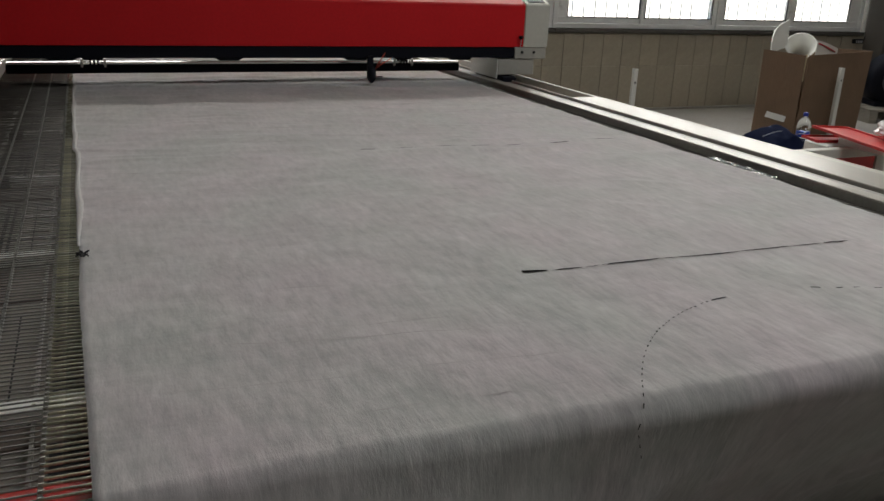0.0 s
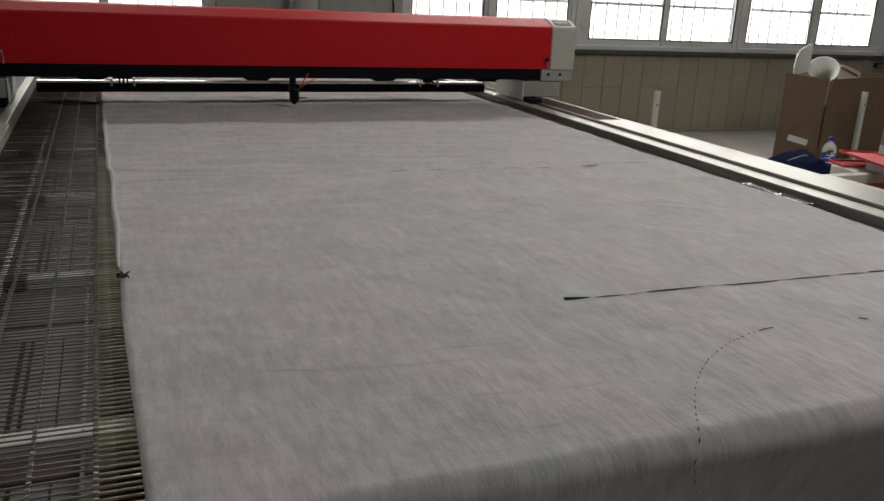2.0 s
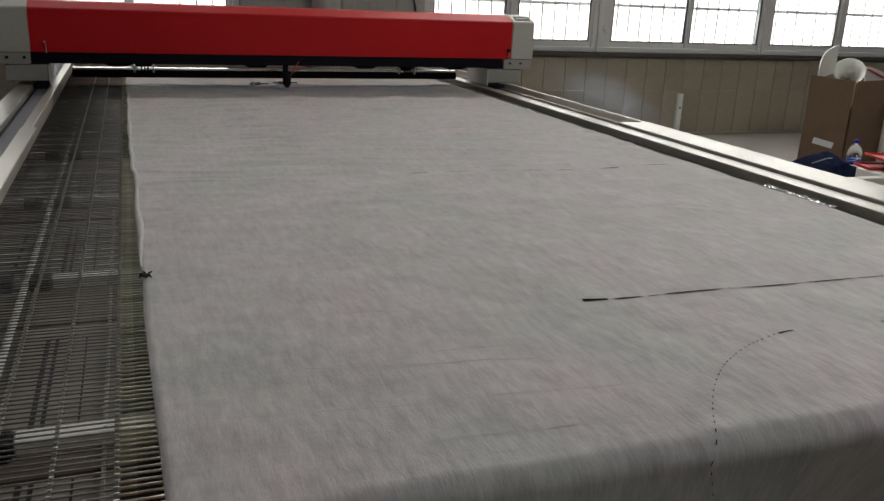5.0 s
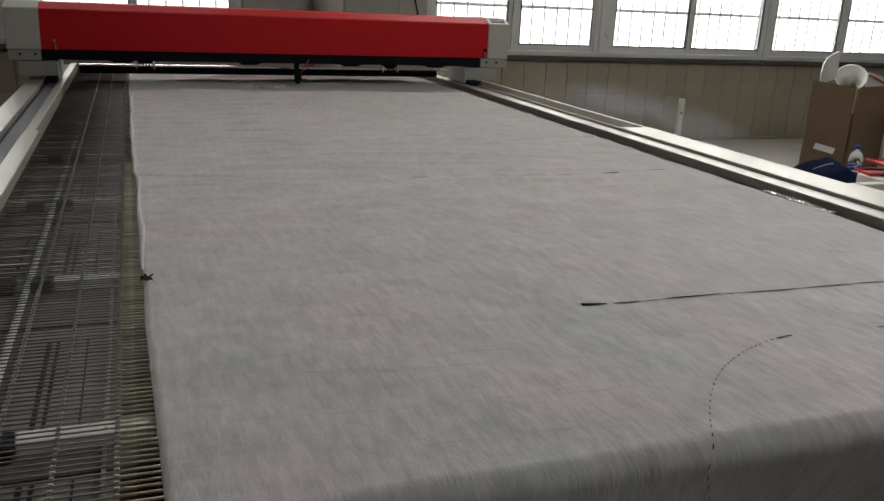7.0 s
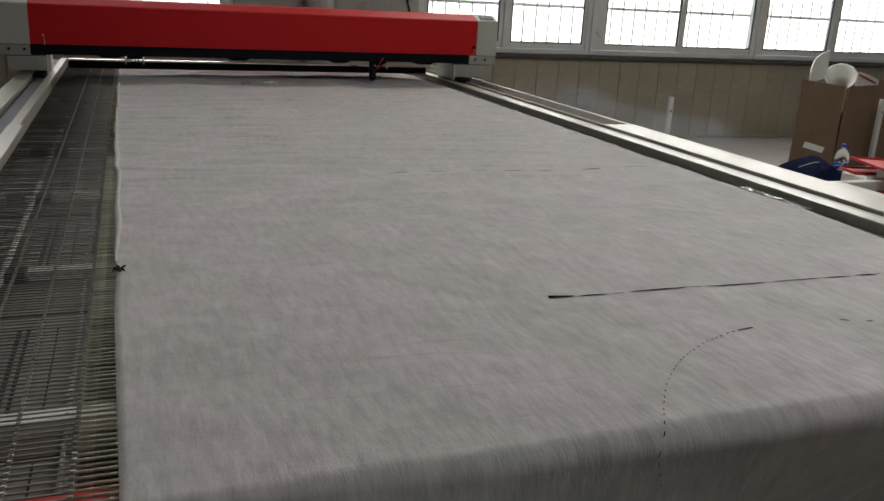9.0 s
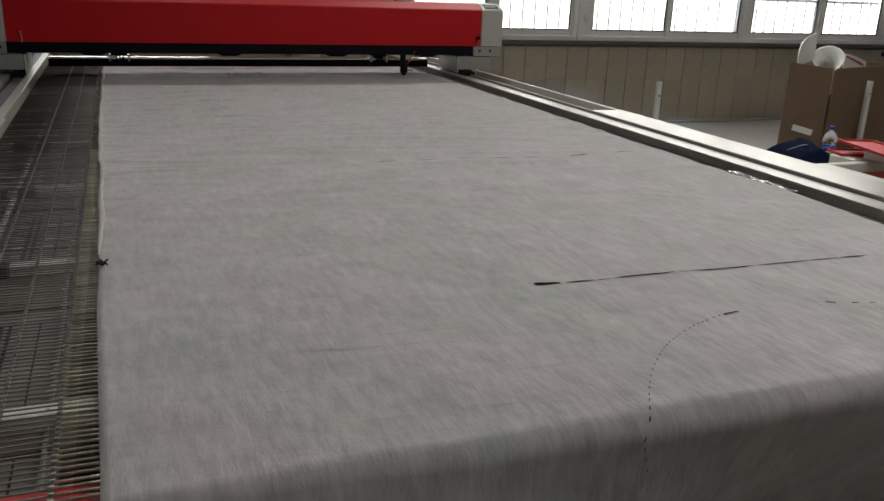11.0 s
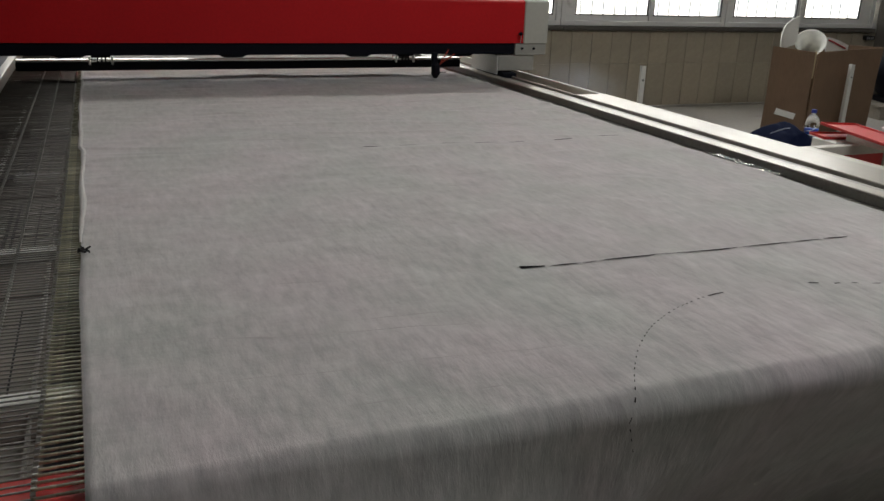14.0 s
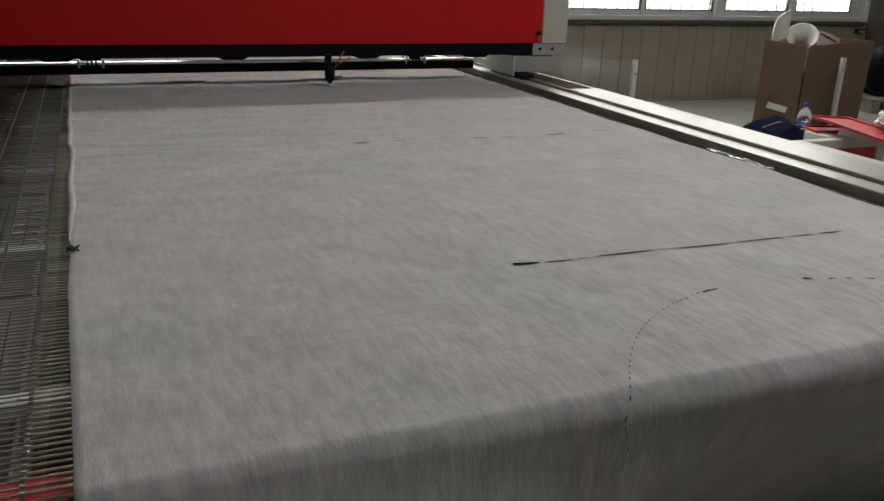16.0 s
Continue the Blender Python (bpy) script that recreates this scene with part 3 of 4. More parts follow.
def cloth_height(x, y):
    z = 0.0035 * noise.noise((x * 2.2, y * 3.0, 1.5)) + 0.0032 * noise.noise((x * 9 + y * 3, y * 9 - x * 4, 4.5)) + 0.0012 * noise.noise((x * 30, y * 22, 7))
    if y > 2.2:
        w = min((y - 2.2) * 0.8, 1.0)
        z += 0.0042 * w * noise.noise((x * 3 + 5, y * 11, 9.0))
        crest = 1 - abs(noise.noise((x * 1.7 + 0.6 * y, y * 6.5, 12.0)))
        mask = max(0.0, noise.noise((x * 2.3, y * 1.9, 20.0)) + 0.15)
        z += 0.015 * w * mask * crest ** 14
    for x0, y0, x1, y1, hgt, wid in RIDGES:
        if abs(y - (y0 + y1) / 2) < 0.4 and x0 - 0.2 < x < x1 + 0.2:
            u = (x - x0) / (x1 - x0)
            yc = y0 + (y1 - y0) * u + 0.02 * math.sin(5 * x + y0 * 7)
            fade = max(0.0, min(1.0, min(u, 1 - u) * 5 + 0.3)) if -0.1 < u < 1.1 else 0
            z += hgt * fade * math.exp(-(((y - yc) / wid) ** 2) * 3)
    return z


def bend_end(u):
    """How far the cloth bends over the nose: gently at its free corner, tucked under across the rest."""
    k = min(max((u - 0.03) / 0.55, 0.0), 1.0)
    return 1.05 + 1.05 * k * k * (3 - 2 * k)


def cloth():
    cl = holder("nonwoven_cloth", "long grey nonwoven cloth laid over the conveyor belt", "fabric")
    fold, rad = 1.057, 0.042
    stations = []
    y = 6.95
    while y > fold:
        stations.append((y, None))
        y -= 0.0125 if y < 4.2 else 0.02
    for k in range(17):
        stations.append((None, k / 16))
    for k in range(1, 40):
        stations.append(("drop", k * 0.023))
    cols = 150
    bm = bmesh.new()
    grid = []
    top = BED + 0.004
    for s in stations:
        row = []
        y = fold - rad if s[0] == "drop" else fold if s[0] is None else s[0]
        l, r = edge_left(max(y, 1.0)), edge_right(max(y, 1.0))
        for i in range(cols + 1):
            u = i / cols
            x = l + (r - l) * u
            if s[0] is None or s[0] == "drop":
                end = bend_end(u)
                a = end * s[1] if s[0] is None else end
                d = s[1] if s[0] == "drop" else 0.0
                yb = fold - rad * math.sin(a) - math.cos(a) * d
                zb = top - rad * (1 - math.cos(a)) - math.sin(a) * d
                w = min(d * 6, 1)
                push = w * (0.012 * noise.noise((x * 3.2, d * 1.5, 2)) + 0.005 * noise.noise((x * 12, d * 5, 3)) + 0.012 * max(0.0, 1 - abs(noise.noise((x * 2.1 + d * 3.5, d * 2.2 - x, 8))) * 5))
                push += (1 - w) * 0.003 * noise.noise((x * 6, 0, a))
                row.append(bm.verts.new((x, yb - push, max(zb, 0.012) + max(0.0, cloth_height(x, yb) + 0.002) * max(0.0, math.cos(a)) * (1 - w))))
            else:
                lift = max(0.0, cloth_height(x, y) + 0.002)
                row.append(bm.verts.new((x, y, top + lift)))
        grid.append(row)
    for a, b in zip(grid, grid[1:]):
        for i in range(cols):
            bm.faces.new((a[i], a[i + 1], b[i + 1], b[i]))
    sheet = part("sheet", bm, FABRIC, cl, "", True)
    sol = sheet.modifiers.new("thick", "SOLIDIFY")
    sol.thickness, sol.offset = 0.0025, -1
    # pale doubled selvedge along one edge
    bm = bmesh.new()
    rows = []
    y = 6.3
    while y > 2.08:
        l = edge_left(y) - 0.004 + 0.0015 * noise.noise((y * 9, 0, 0))
        w = (0.0145 + 0.011 * noise.noise((y * 3, 2, 0)) + 0.004 * noise.noise((y * 17, 4, 0))) * min(1, (y - 2.0) * 3)
        z = BED + 0.0065 + max(0, cloth_height(l, y))
        rows.append([bm.verts.new((l, y, z - 0.004)), bm.verts.new((l + w * 0.3, y, z + 0.0012)), bm.verts.new((l + w, y, z + 0.0016)), bm.verts.new((l + w + 0.002, y, z - 0.002))])
        y -= 0.03
    for a, b in zip(rows, rows[1:]):
        for i in range(3):
            bm.faces.new((a[i], a[i + 1], b[i + 1], b[i]))
    part("selvedge", bm, FOAMEDGE, cl, "pale doubled selvedge", True)

    def slit(points, width, lift=0.0):
        """A burnt cut or a crease's shade: a narrow dark strip that follows the cloth."""
        bm = bmesh.new()
        pts = [Vector(p) for p in points]
        prev = None
        for i, p in enumerate(pts):
            d = (pts[min(i + 1, len(pts) - 1)] - pts[max(i - 1, 0)]).normalized()
            n = Vector((-d.y, d.x))
            w = width(i / (len(pts) - 1)) if callable(width) else width
            pair = []
            for sgn in (-1, 1):
                q = p + n * sgn * w / 2
                if q.y > fold:
                    z = top + max(0.0, cloth_height(q.x, q.y) + 0.002) + (lift or (0.0016 if q.y < 2.2 else 0.0042))
                    pair.append(bm.verts.new((q.x, q.y, z)))
                else:
                    l, r = edge_left(1.0), edge_right(1.0)
                    end, run = bend_end((q.x - l) / (r - l)), fold - q.y
                    a = min(run / rad, end)
                    d = max(0.0, run - end * rad)
                    out = 0.003 + min(d * 6, 1) * 0.018
                    pair.append(bm.verts.new((q.x, fold - (rad + out) * math.sin(a) - math.cos(a) * d, top - rad + (rad + out) * math.cos(a) - math.sin(a) * d)))
            if prev:
                bm.faces.new((prev[0], prev[1], pair[1], pair[0]))
            prev = pair
        return bm

    def line(a, b, n=12):
        return [(a[0] + (b[0] - a[0]) * i / n, a[1] + (b[1] - a[1]) * i / n) for i in range(n + 1)]

    # thin creases across the cloth, their shade laid on as darker strips
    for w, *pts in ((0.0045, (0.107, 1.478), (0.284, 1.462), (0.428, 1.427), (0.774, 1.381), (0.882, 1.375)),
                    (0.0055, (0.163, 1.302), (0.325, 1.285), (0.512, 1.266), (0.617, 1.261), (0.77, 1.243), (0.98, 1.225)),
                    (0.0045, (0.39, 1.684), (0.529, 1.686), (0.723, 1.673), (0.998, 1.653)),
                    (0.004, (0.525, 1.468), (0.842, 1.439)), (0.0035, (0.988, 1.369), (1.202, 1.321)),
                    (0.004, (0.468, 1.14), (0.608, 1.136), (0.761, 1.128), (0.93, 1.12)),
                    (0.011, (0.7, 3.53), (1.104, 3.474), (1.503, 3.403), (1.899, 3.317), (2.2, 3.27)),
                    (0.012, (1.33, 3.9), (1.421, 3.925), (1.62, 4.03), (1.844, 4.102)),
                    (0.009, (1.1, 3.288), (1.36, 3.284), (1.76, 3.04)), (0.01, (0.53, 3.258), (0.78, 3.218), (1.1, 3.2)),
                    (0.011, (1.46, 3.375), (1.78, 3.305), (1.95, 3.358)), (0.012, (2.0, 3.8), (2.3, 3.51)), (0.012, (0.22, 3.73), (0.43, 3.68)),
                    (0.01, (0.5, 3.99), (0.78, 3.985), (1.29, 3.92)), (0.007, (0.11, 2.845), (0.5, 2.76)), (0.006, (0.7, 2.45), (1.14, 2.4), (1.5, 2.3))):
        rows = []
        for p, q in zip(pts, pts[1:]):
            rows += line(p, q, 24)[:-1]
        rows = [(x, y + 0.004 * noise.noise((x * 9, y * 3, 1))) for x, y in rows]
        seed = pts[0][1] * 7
        part("crease", slit(rows, lambda u, w=w, seed=seed: 0.7 * w * (1 - abs(2 * u - 1) ** 4) * max(0.04, 0.42 + 1.3 * noise.noise((u * 9, seed, 2))) + 0.0003, 0.0007 if pts[0][1] < 2.2 else 0.002), CREASE_SHADE, cl, "faint crease, its shade put into a darker colour")
    # the long straight cut and its wider burnt start
    rng = random.Random(3)
    part("burnt_cut", slit(line((1.042, 1.644), (1.105, 1.637)), lambda u: 0.017 * (1 - 0.75 * u) + 0.001), CHARRED, cl, "burnt start of the cut")
    for a, b, w in ((1.118, 1.20, 0.0065), (1.205, 1.245, 0.0025), (1.25, 1.42, 0.0075), (1.424, 1.46, 0.003), (1.463, 1.66, 0.007), (1.664, 1.83, 0.006), (1.834, 1.93, 0.0055), (1.935, 2.022, 0.0075)):
        ya, yb = 1.6365 - 0.029 * (a - 1.042) / 0.98, 1.6365 - 0.029 * (b - 1.042) / 0.98
        part("burnt_cut", slit(line((a, ya), (b, yb), 10), lambda u, w=w: 0.72 * w * (1 - abs(2 * u - 1) ** 3) + 0.0008), CHARRED, cl, "dark cut line in the cloth")
    # curved perforated cut running down over the fold
    arc = []
    for i in range(29):
        d = 0.475 * (i / 28) ** 0.85
        arc.append((1.402 - d, 1.3665 - 0.08 * d - 1.2 * d * d - 2.6 * d ** 5))
    arc += [(arc[-1][0] + 0.006 * k, arc[-1][1] - 0.02 * k) for k in range(1, 6)]
    dense = []
    for a, b in zip(arc, arc[1:]):
        for i in range(6):
            dense.append((a[0] + (b[0] - a[0]) * i / 6, a[1] + (b[1] - a[1]) * i / 6))
    k = 0
    while k < len(dense) - 8:
        n = 11 if k < 5 else 2
        seg = dense[k:k + n + 1]
        if len(seg) > 2:
            part("burnt_dash", slit(seg, 0.0036 if k < 5 else rng.choice((0.0017, 0.0022, 0.0028)) if k < 110 else 0.0017), CHARRED, cl)
        k += n + rng.choice((3, 3, 4, 5))
    for a, b in (((1.636, 1.357), (1.66, 1.35)), ((1.695, 1.338), (1.71, 1.334)), ((1.735, 1.326), (1.75, 1.322)), ((1.782, 1.31), (1.80, 1.304)), ((1.86, 1.287), (1.88, 1.282))):
        part("burnt_dash", slit(line(a, b, 4), 0.004), CHARRED, cl)
    for a, b, w in (((1.062, 2.996), (1.128, 2.995), 0.009), ((1.205, 2.994), (1.29, 2.991), 0.01), ((1.37, 2.981), (1.452, 2.978), 0.01), ((1.51, 2.976), (1.6, 2.975), 0.007),
                    ((1.66, 2.975), (1.74, 2.976), 0.006), ((1.865, 2.977), (1.968, 2.992), 0.011), ((2.09, 3.005), (2.2, 3.0), 0.006)):
        part("burnt_dash", slit(line(a, b, 6), lambda u, w=w: w * (1 - abs(2 * u - 1) ** 4) + 0.0006), CHARRED, cl)
    # frayed tuft on the edge
    bm = bmesh.new()
    for k in range(26):
        a, e = rng.uniform(0, math.tau), rng.uniform(0.2, 1.2)
        ln = rng.uniform(0.008, 0.024)
        p = Vector((0.101, 2.018, BED + 0.008))
        q = p + ln * Vector((math.cos(a) * math.cos(e), math.sin(a) * math.cos(e), 0.6 * math.sin(e)))
        tube(bm, [p, (p + q) / 2 + Vector((0, 0, 0.004)), q], 0.0022, 4)
    part("tuft", bm, RUBBER, cl, "dark frayed tuft of fibres on the edge")
    return cl


FOAMEDGE = mat("selvedge_cloth", (0.52, 0.5, 0.475), 0.95, vary=0.08, coarse=10, fine=60, bump=0.2)


# ---- the travelling gantry ----
def gantry():
    g = holder("gantry", "red and grey travelling gantry bridging the cutting bed", "gantry", at=pose(0, 4.706, 0))
    outline = [(0.0, 1.027), (0.0, 1.268), (0.006, 1.278), (0.09, 1.314), (0.102, 1.316), (0.32, 1.316), (0.33, 1.306), (0.33, 1.027)]
    bm = bmesh.new()
    prism(bm, outline, 0, -0.443, 2.632)
    part("cover", bm, RED, g, "glossy red sheet-metal cover")
    grown = [(y - 0.004 if y < 0.2 else y + 0.004, z + (0.003 if z > 1.2 else -0.001)) for y, z in outline]
    for a, b in ((2.634, 2.80), (-0.645, -0.445)):
        bm = bmesh.new()
        prism(bm, grown, 0, a, b)
        es = [e for e in bm.edges if abs(e.verts[0].co.x - e.verts[1].co.x) < 1e-5]
        bmesh.ops.bevel(bm, geom=es, offset=0.004, segments=2, affect="EDGES")
        cap = part("end_cap", bm, GREY_CAP, g, "pale grey end cap")
        if a > 0:
            up = math.atan2(0.036, 0.084)
            bm = bmesh.new()
            box(bm, -0.055, 0.06, -0.032, 0.03, 0, 0.004, 0.002)
            panel = part("control_panel", bm, SCREEN, cap, "small black control panel", m=pose(2.715, 0.047, 1.2995, math.degrees(up), 0, 0))
            bm = bmesh.new()
            for k in range(4):
                box(bm, -0.04 + 0.022 * k, -0.026 + 0.022 * k, -0.004, 0.004, 0.0042, 0.0052)
            part("print_mark", bm, GREYMARK, cap, "pale print marks", m=pose(2.715, 0.047, 1.2995, math.degrees(up), 0, 0))
    boxed("beam", (-0.446, 2.578, 0.006, 0.24, 0.962, 1.025), BLACK, g, "black anodised cross beam", 0.003)
    for a, b in ((2.58, 2.795), (-0.64, -0.448)):
        br = boxed("bracket", (a, b, 0.0, 0.25, 0.955, 1.024), BRACKET, g, "grey bolted bracket", 0.003)
        for k in (0.22, 0.6) if a > 0 else (0.36, 0.83):
            bm = bmesh.new()
            tube(bm, [(a + (b - a) * k, -0.007, 0.995), (a + (b - a) * k, 0.002, 0.995)], 0.008, 8)
            part("bolt", bm, BLACK, br)
    for inner, outer in ((2.474, 2.72), (-0.362, -0.59)):
        a, b = min(inner, outer), max(inner, outer)
        # lit inner side put in as a white plate, shaded front as grey
        leg = boxed("leg", (a, b, 0.008, 0.39, 0.858, 0.953), BRACKET, g, "steel leg on the rail, its shaded front put in as grey", 0.004)
        side = -1 if inner > 0 else 1
        edge = inner + side * 0.003
        boxed("leg_lit_side", (min(edge, edge + side * 0.008), max(edge, edge + side * 0.008), 0.004, 0.394, 0.836, 0.953), WHITE_STEEL, leg, "white inner side plate put in as the leg's lit side", 0.002)
        if inner > 0:
            blk = (2.482, 2.585, -0.04, 0.36, 0.812, 0.852)
        else:
            blk = (-0.444, -0.37, -0.03, 0.36, 0.812, 0.85)
        boxed("carriage_block", blk, BLACK, leg, "dark carriage block running in the groove", 0.008)
    # square bar hung behind the beam, lit top and shaded underside in its colours
    bm = bmesh.new()
    box(bm, -0.247, 2.33, 0.272, 0.328, 0.853, 0.899, 0.004)
    rod = part("support_bar", bm, BLACK, g, "bar behind the beam, black underside and lit top put in as colours")
    boxed("lit_top_strip", (-0.246, 2.329, 0.27, 0.33, 0.9, 0.913), ALU_LIT_TOP, rod, "polished metal strip put in as the bar's lit top", 0.002)
    for x in (0.13, 1.9):
        bm = bmesh.new()
        box(bm, x, x + 0.1, 0.252, 0.35, 0.925, 0.96, 0.004)
        for k in range(3):
            box(bm, x + 0.03 + 0.02 * k, x + 0.038 + 0.02 * k, 0.264, 0.336, 0.895, 0.925)
        clamp = part("clamp", bm, BLACK, rod, "black tube clamp")
        for a in (x - 0.014, x + 0.102):
            boxed("flange", (a, a + 0.012, 0.262, 0.338, 0.886, 0.93), ALU, clamp, "bright flange", 0.002)
    for x in (-0.05, 0.78, 1.5, 2.15):
        bm = bmesh.new()
        prism(bm, [(x, 0.961), (x + 0.16, 0.961), (x + 0.13, 0.946), (x + 0.03, 0.946)], 1, 0.03, 0.2)
        part("cable_clip", bm, BLACK, g)
    for x in (2.605, -0.365):
        bm = bmesh.new()
        tube(bm, [(x, -0.001, 1.085), (x, -0.012, 1.085)], 0.006, 10)
        tube(bm, [(x, -0.01, 1.085), (x, -0.026, 1.085)], 0.011 if x > 0 else 0.006, 12)
        knob = part("lock_knob", bm, BLACK if x > 0 else ALU, g, "small lock knob", True)
        bm = bmesh.new()
        tube(bm, [(x + 0.003, -0.018, 1.078), (x + 0.006, -0.012, 1.055), (x + 0.005, -0.006, 1.022)], 0.0024, 6)
        part("key_tag", bm, GREYMARK, knob)
    return g


def cutting_head(g):
    """The head slides along the beam; its own origin is the nozzle's axis."""
    hd = new("cutting_head")
    hd.parent = g
    tagged(hd, "black cutting head with nozzle and red hose")
    boxed("stem", (-0.017, 0.017, -0.022, 0.004, 0.885, 0.975), BLACK, hd, "", 0.003)
    bm = bmesh.new()
    lathe(bm, [(0.006, 0.822), (0.010, 0.824), (0.020, 0.838), (0.026, 0.846), (0.027, 0.9), (0.022, 0.91), (0.01, 0.915)], (0.008, -0.012, 0), 20)
    part("nozzle", bm, BLACK, hd, "tapered black nozzle", True)
    bm = bmesh.new()
    tube(bm, [(0.03, -0.012, 0.856), (0.075, -0.012, 0.857)], 0.004, 8)
    part("air_fitting", bm, GROOVE, hd, "", True)
    for pts in ([(0.03, -0.02, 0.90), (0.04, -0.03, 0.93), (0.065, -0.03, 0.965), (0.085, -0.02, 0.99)], [(0.03, -0.02, 0.905), (0.06, -0.03, 0.93), (0.1, -0.025, 0.95), (0.125, -0.01, 0.962)]):
        bm = bmesh.new()
        tube(bm, pts, 0.0035, 8)
        part("hose", bm, HOSE, hd, "thin red hose", True)
    return hd


# ---- things beside the machine ----
def upright(x, y, height, turn, w=0.03):
    ob = holder("steel_upright", "white punched steel upright standing on the floor", "post", "steel uprights", at=pose(x, y, 0, 0, 0, turn))
    bm = bmesh.new()
    prism(bm, [(-w, -0.03), (w, -0.03), (w, 0.03), (w - 0.005, 0.03), (w - 0.005, -0.025), (-w, -0.025)], 2, 0.008, height)
    part("angle", bm, WHITE_STEEL, ob)
    boxed("foot_plate", (-0.06, 0.06, -0.06, 0.06, 0, 0.008), WHITE_STEEL, ob)
    for z in (height - 0.12, 0.12):
        bm = bmesh.new()
        tube(bm, [(0, -0.0295, z), (0, -0.0315, z)], 0.011, 10)
        part("bolt_hole", bm, RUBBER, ob)
    return ob


def carton():
    c = holder("cardboard_box", "tall open brown cardboard box with a white label", "box", at=pose(6.6, 6.345, 0))
    # corner at the origin; one face to the window side, one along the aisle
    def wall_of(name, a, b, lean, h0, h1, label=""):
        bm = bmesh.new()
        d = (Vector(b) - Vector(a)).normalized()
        n = Vector((-d.y, d.x)) * 0.006
        vs = []
        for s in (-1, 1):
            for p, hh in ((a, h0), (b, h1)):
                q = Vector(p) + n * s
                vs.append((bm.verts.new((q.x, q.y, 0)), bm.verts.new((q.x + lean[0], q.y + lean[1], hh))))
        (a0, a1), (b0, b1), (c0, c1), (d0, d1) = vs
        for f in ((a0, b0, b1, a1), (c0, c1, d1, d0), (a0, a1, c1, c0), (b0, d0, d1, b1), (a1, b1, d1, c1), (a0, c0, d0, b0)):
            bm.faces.new(f)
        return part(name, bm, CARD, c, label)
    side = wall_of("side", (0.02, -0.0), (-0.27, 0.26), (-0.01, 0.0), 0.80, 0.835)
    wall_of("side", (0.035, 0.005), (1.0, 0.13), (0.03, 0.0), 0.80, 0.83)
    wall_of("side", (-0.265, 0.275), (0.74, 0.52), (0.02, 0.0), 0.62, 0.83)
    wall_of("side", (1.005, 0.14), (0.75, 0.52), (0.05, 0.0), 0.83, 0.83)
    boxed("base", (0.05, 0.7, 0.15, 0.42, 0.0, 0.006), CARD, c)
    # label on the face
    d = Vector((-0.29, 0.26)).normalized()
    ang = math.degrees(math.atan2(-d.y, -d.x))
    bm = bmesh.new()
    box(bm, -0.095, 0.095, -0.0012, 0.0, -0.03, 0.03)
    part("label", bm, PAPER, c, "white paper label", m=pose(-0.128, 0.123, 0.19, 0, 0, ang) @ pose(0, -0.008, 0, 0, 12, 0))
    # torn corner edge
    bm = bmesh.new()
    prism(bm, [(0.012, -0.006), (0.034, 0.002), (0.03, 0.012), (0.016, 0.006)], 2, 0.55, 0.806)
    part("split_corner", bm, CARD_EDGE, c, "pale split corner")
    return c


